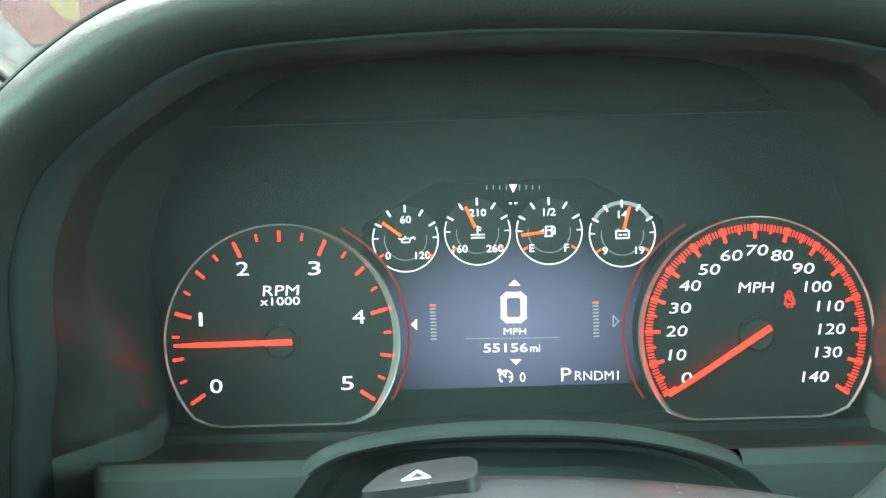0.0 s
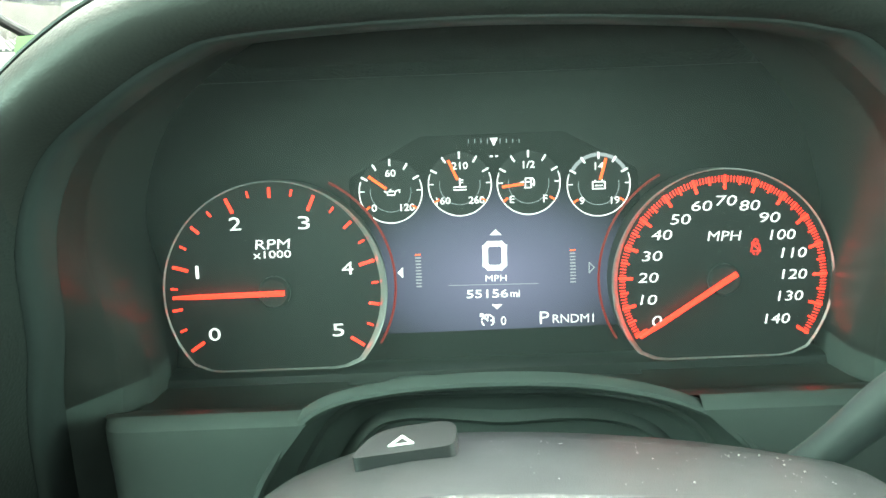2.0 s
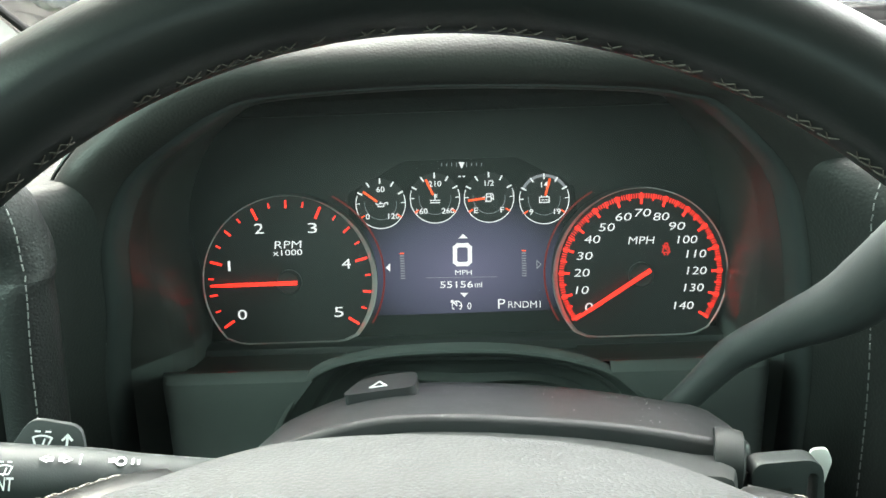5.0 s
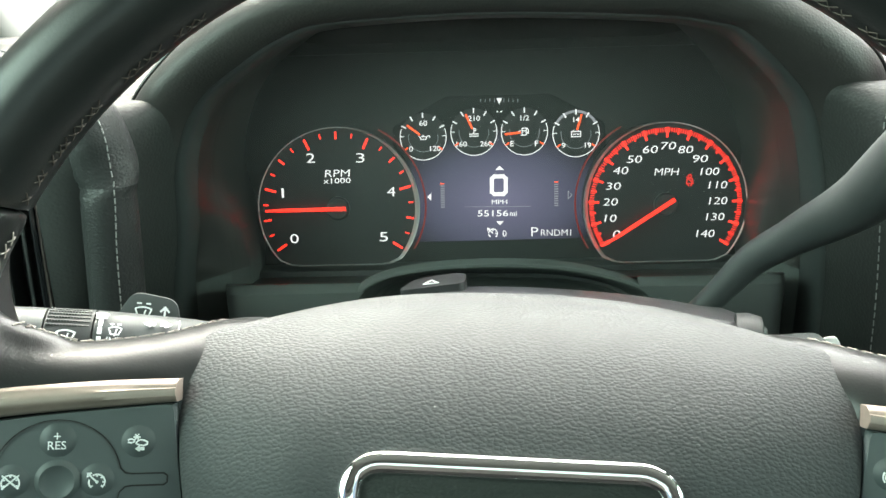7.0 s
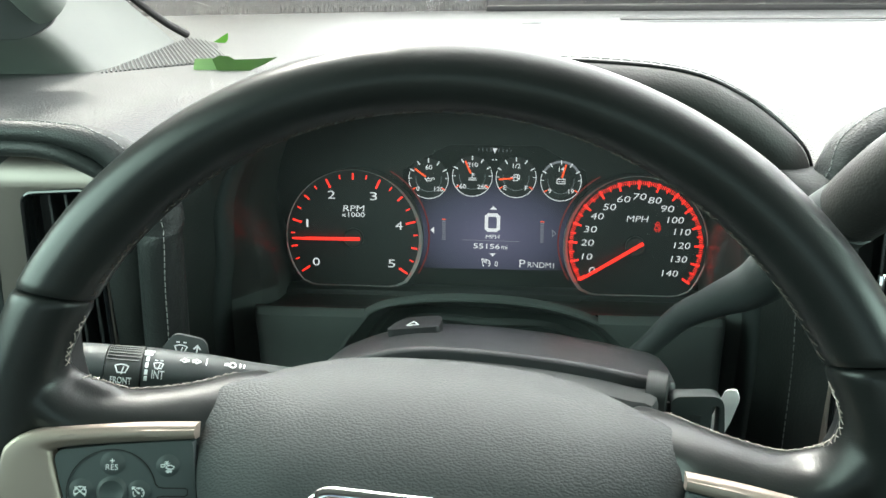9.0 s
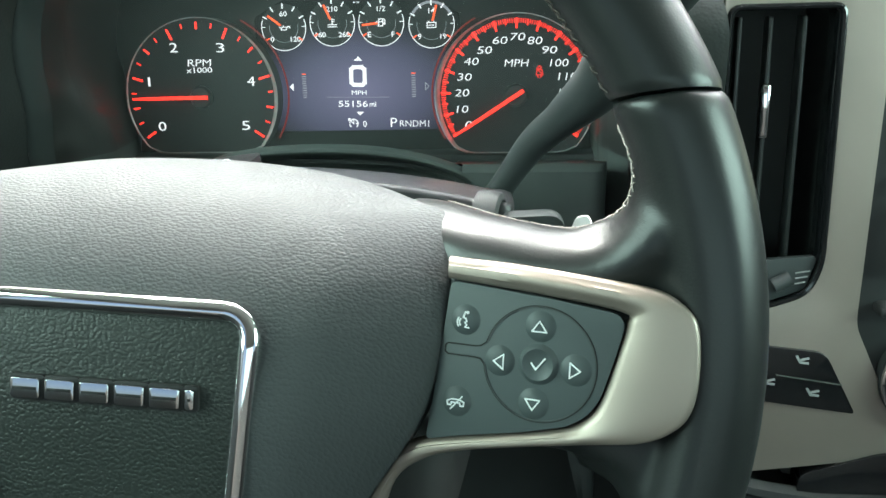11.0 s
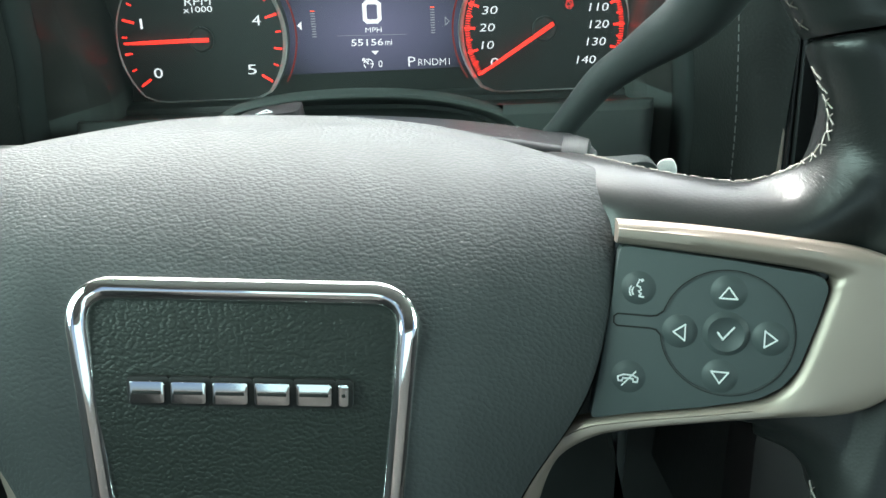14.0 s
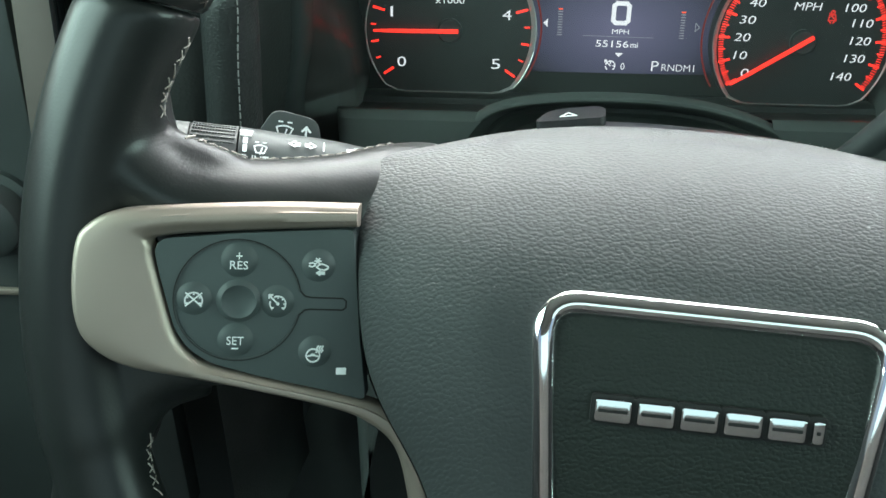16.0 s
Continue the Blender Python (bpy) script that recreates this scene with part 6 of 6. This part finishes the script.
for side in (-1, 1):
    slim = 0.0045 if side < 0 else 0.0
    grip = spoke(slim)
    surface(lambda u, v: rim_point(-57.9 + (SEAM - 0.06 + 57.9) * u, 360 * v), 90, 28, close_v=True, cap=True, bm=grip)
    tube(curve_through([(0.082, 0.0360, -0.048), (0.092, 0.0358, -0.0375), (0.110, 0.0325 - slim * 0.25, -0.0250), (0.135, 0.0298 - slim * 0.25, -0.0145), (0.152 + slim * 0.6, 0.0325 - slim * 0.4, -0.0080), (0.1625 + slim, 0.0430 - slim * 0.4, -0.0030), (0.1675 + slim, 0.0570, 0.0), (0.1678 + slim * 0.6, 0.0690, 0.0)], 40), lambda s: 0.0160 - 0.0026 * s, 26, flat=0.74, up=(0, 0.906, 0.423), bm=grip)
    tube(curve_through([(0.1695 + slim * 0.6, 0.066, -0.002), (0.1650 + slim * 0.7, 0.0525, -0.005), (0.1560 + slim * 0.7, 0.0420, -0.009), (0.1420, 0.0355, -0.0140)], 24), 0.0070, 16, bm=grip)
    tube(curve_through([(0.130, 0.0265, -0.0180), (0.150, 0.0290 - slim * 0.4, -0.0085), (0.1665 + slim * 0.5, 0.0385 - slim * 0.4, -0.0020), (0.1755, 0.0560, 0.001)], 24), 0.0115, 20, bm=grip)
    tube(curve_through([(0.1775, -0.078, 0.0), (0.1745, -0.056, -0.001), (0.1700, -0.0385, -0.004), (0.1620, -0.0270, -0.009), (0.1480, -0.0220, -0.015)], 30), 0.0122, 22, bm=grip)
    g = part("leather_grip", add(grip, side), RIM_LEATHER, wheel, "black leather thumb grip and spoke", angle=180)
    fuse = g.modifiers.new("fuse", "REMESH")
    fuse.mode, fuse.voxel_size, fuse.use_smooth_shade = "VOXEL", 0.0015, True
    ease = g.modifiers.new("ease", "SMOOTH")
    ease.factor, ease.iterations = 0.5, 20
    bpy.context.view_layer.update()
    skin = g.evaluated_get(bpy.context.evaluated_depsgraph_get())
    for track in GRIP_SEAMS:
        st = part("grip_stitching", seam_stitch(skin, track, side), THREAD, wheel, "pale crossed stitching along the grip's inner edge")
        st["kind"] = "stuff"
    trim = trim_band()
    part("spoke_trim", add(tilt_out(trim, 0.0006), side), SATIN, wheel, "satin nickel spoke trim", angle=50)
    pan = part("switch_panel", add(tilt_out(plate(rounded(PANEL, 0.002, 2), -0.006, -0.0006, bevel=0.0006), 0.0), side), SWITCH_RUBBER, wheel, "dark rubber switch panel with white symbols")
    cx, cy, rr = (0.1320, 0.0019, 0.0176) if side < 0 else (0.1302, 0.0012, 0.0176)
    sgn = 1 if side < 0 else -1
    yu, yl = (0.0016, -0.0019) if side < 0 else (0.0032, -0.0003)
    au, al = math.degrees(math.asin((yu + 0.0018) / rr)), math.degrees(math.asin((yl - 0.0018) / rr))
    loop = [(sgn * x, y) for x, y in arc(0, 0, rr, au, 360 + al, 60)]
    slot_line = [loop[-1], (sgn * (rr + 0.0012), yl - 0.0003), (sgn * (rr + 0.0030), yl), (sgn * (rr + 0.0120), yl), (sgn * (rr + 0.0130), yl + 0.0008), (sgn * (rr + 0.0130), yu - 0.0008), (sgn * (rr + 0.0120), yu), (sgn * (rr + 0.0030), yu), (sgn * (rr + 0.0012), yu + 0.0003), loop[0]]
    line = loop + slot_line[1:]
    part("groove", strokes([line], 0.00045, -0.0005, 0.0003), GROOVE, pan, "", flat_on(side, cx, cy))
    part("raised_edge", strokes([[(x * 0.985, y * 0.985) for x, y in loop]], 0.0004, -0.0004, 0.0003), GREY_PLASTIC, pan, "", flat_on(side, cx, cy))
    mid = part("centre_button", lathe([(0.0068, -0.0004), (0.0060, 0.0002), (0.0053, 0.0011), (0.0048, 0.0014), (0.0042, 0.0011), (0.0030, 0.0006), (0.0012, 0.0003)], 36), SWITCH_RUBBER, pan, "round dished centre button", flat_on(side, cx, cy, -0.0006))
    if side < 0:
        bump_button(pan, side, 0.1322, 0.0137, 0.0046, None, (("RES", -0.0012, 0.0025, 0.0056), ("+", 0.0014, 0.0020, 0.0020)))
        bump_button(pan, side, 0.1325, -0.0097, 0.0046, None, (("SET", 0.0002, 0.0026, 0.0054), ("-", -0.0021, 0.0004, 0.0022)))
        bump_button(pan, side, 0.1437, 0.0022, 0.0044, CRUISE_OFF)
        bump_button(pan, side, 0.1217, 0.0020, 0.0044, CRUISE)
        bump_button(pan, side, 0.1110, 0.0130, 0.0044, CRASH)
        bump_button(pan, side, 0.1108, -0.0127, 0.0044, HEATED)
        part("indicator", box((0.0030, 0.0021, 0.0005), (0, 0, -0.0003), 0.0002), PRINT, pan, "small white indicator", flat_on(side, 0.1030, -0.0185))
    else:
        part("tick_mark", strokes(CHECK, 0.0005, 0.0006, 0.0003), PRINT, mid, "white tick mark")
        bump_button(pan, side, 0.1303, 0.0127, 0.0044, TRI_UP)
        bump_button(pan, side, 0.1293, -0.0110, 0.0044, TURN90(TRI_UP, math.pi))
        bump_button(pan, side, 0.1185, 0.0008, 0.0044, TURN90(TRI_UP, math.pi / 2))
        bump_button(pan, side, 0.1412, 0.0008, 0.0044, TURN90(TRI_UP, -math.pi / 2))
        bump_button(pan, side, 0.1072, 0.0122, 0.0044, VOICE)
        bump_button(pan, side, 0.1056, -0.0138, 0.0044, PHONE)


def pad_profile(t):
    """Middle line of the airbag cover from its foot to the rear of its brow: height, depth, half width, drops."""
    keys = [(0.00, -0.105, -0.006, 0.050, 0.0, 0.012), (0.12, -0.085, 0.006, 0.0610, 0.0, 0.012), (0.30, -0.050, 0.0098, 0.0742, 0.0, 0.016), (0.40, -0.030, 0.0110, 0.0872, 0.0, 0.0165), (0.46, -0.018, 0.0120, 0.0930, 0.0, 0.017), (0.58, 0.006, 0.0098, 0.0980, 0.0, 0.0160),
            (0.68, 0.0240, 0.0032, 0.1000, 0.0005, 0.0145), (0.77, 0.0395, -0.0085, 0.1000, 0.0035, 0.010), (0.85, 0.0500, -0.0225, 0.0980, 0.0070, 0.002), (0.93, 0.0565, -0.0390, 0.0920, 0.0110, -0.010), (1.00, 0.0590, -0.0620, 0.0880, 0.0140, -0.028)]
    for a, b in zip(keys, keys[1:]):
        if t <= b[0]:
            f = (t - a[0]) / (b[0] - a[0])
            return [x + (y - x) * f for x, y in zip(a[1:], b[1:])]
    return keys[-1][1:]


PAD_KEYS = [pad_profile(k / 40) for k in range(41)]
PAD_SMOOTH = [[sum(PAD_KEYS[max(0, min(40, k + d))][j] * w for d, w in ((-2, 1), (-1, 2), (0, 3), (1, 2), (2, 1))) / 9 for j in range(5)] for k in range(41)]


def pad_point(t, s):
    k = t * 40
    i = min(39, int(k))
    v, z, w, dv, dz = [a + (b - a) * (k - i) for a, b in zip(PAD_SMOOTH[i], PAD_SMOOTH[i + 1])]
    e = abs(s)
    return Vector(((w + 0.003) * s, v - dv * e ** 2.4, z - dz * (0.15 * e ** 2 + 0.85 * max(0.0, (e - 0.60) / 0.40) ** 1.5)))


def pad():
    def fn(u, v):
        s = -1.09 + 2.18 * u
        if abs(s) > 1:
            p = pad_point(v, math.copysign(1, s))
            k = (abs(s) - 1) / 0.09
            return (p.x - math.copysign(0.0015, s) * k * k, p.y, p.z - 0.030 * k)
        return pad_point(v, s)
    return surface(fn, 81, 90)


part("airbag_cover", pad(), PAD_LEATHER, wheel, "grained dark grey leather-look airbag cover", angle=80)


def pad_z(x, y):
    """Depth of the cover's face at a place on it."""
    t = min((abs(pad_point(k / 200, 0).y - y), k) for k in range(150))[1] / 200
    p = pad_point(t, 1.0)
    return pad_point(t, min(1.0, abs(x) / max(0.02, p.x))).z


def emblem_sheet():
    def fn(u, v):
        y = 0.0105 - 0.0725 * v
        x = (-0.0445 + 0.0075 * v) * (1 - u) + (0.0420 - 0.0065 * v) * u
        return (x, y, pad_z(x, y) + 0.0003)
    return surface(fn, 20, 24)


emblem = part("emblem_panel", emblem_sheet(), EMBLEM_SHADED, wheel, "recessed leather-look emblem panel, darkened for shade")


def pad_gap(side):
    """The dark joint between the cover and the spokes."""
    def fn(u, v):
        p = pad_point(0.18 + 0.72 * u, side)
        return (p.x + side * (0.0002 + 0.0011 * min(1, v * 3)), p.y, p.z - 0.0022 - 0.030 * v)
    return surface(fn, 60, 5)


for side in (-1, 1):
    part("joint", pad_gap(side), GROOVE, wheel, "dark joint beside the airbag cover")
FRAME = rounded([(-0.0470, 0.0125), (0.0442, 0.0120), (0.0380, -0.064), (-0.0395, -0.064)], [0.011, 0.011, 0.012, 0.012], 9)
part("emblem_frame", tube([(x, y, pad_z(x, y) + 0.0008) for x, y in FRAME], 0.0033, 14, closed=True, flat=0.72), CHROME, wheel, "polished chrome emblem frame")
for k in range(6):
    x0 = -0.0312 + 0.0112 * k
    w = 0.0103 if k < 5 else 0.0036
    h = 0.0069
    block = part("badge_block", plate(rounded([(x0 - 0.0006, -0.0006), (x0 + w + 0.0006, -0.0006), (x0 + w + 0.0006, h + 0.0006), (x0 - 0.0006, h + 0.0006)], 0.0014, 3), -0.0004, 0.0009, bevel=0.0003), GROOVE, wheel, "dark-edged chrome badge block", pose(0, -0.0178, 0.0125, 0, 0, 0))
    part("face", plate(rounded([(x0 + 0.0004, 0.0004), (x0 + w - 0.0004, 0.0004), (x0 + w - 0.0004, h - 0.0004), (x0 + 0.0004, h - 0.0004)], 0.0010, 3), 0.0009, 0.0022, bevel=0.0009), BADGE_CHROME, block)
    part("groove", box((w - 0.0026, 0.0009, 0.0004), (x0 + w / 2, h / 2, 0.0022), 0.0001), GROOVE, block)
part("hub", lathe([(0.040, -0.12), (0.040, -0.045), (0.036, -0.03)], 40), GROOVE, wheel)
part("lower_spoke", plate(rounded([(-0.055, -0.08), (0.055, -0.08), (0.075, -0.178), (-0.075, -0.178)], 0.01, 4), -0.022, -0.006, bevel=0.005), RIM_LEATHER, wheel)
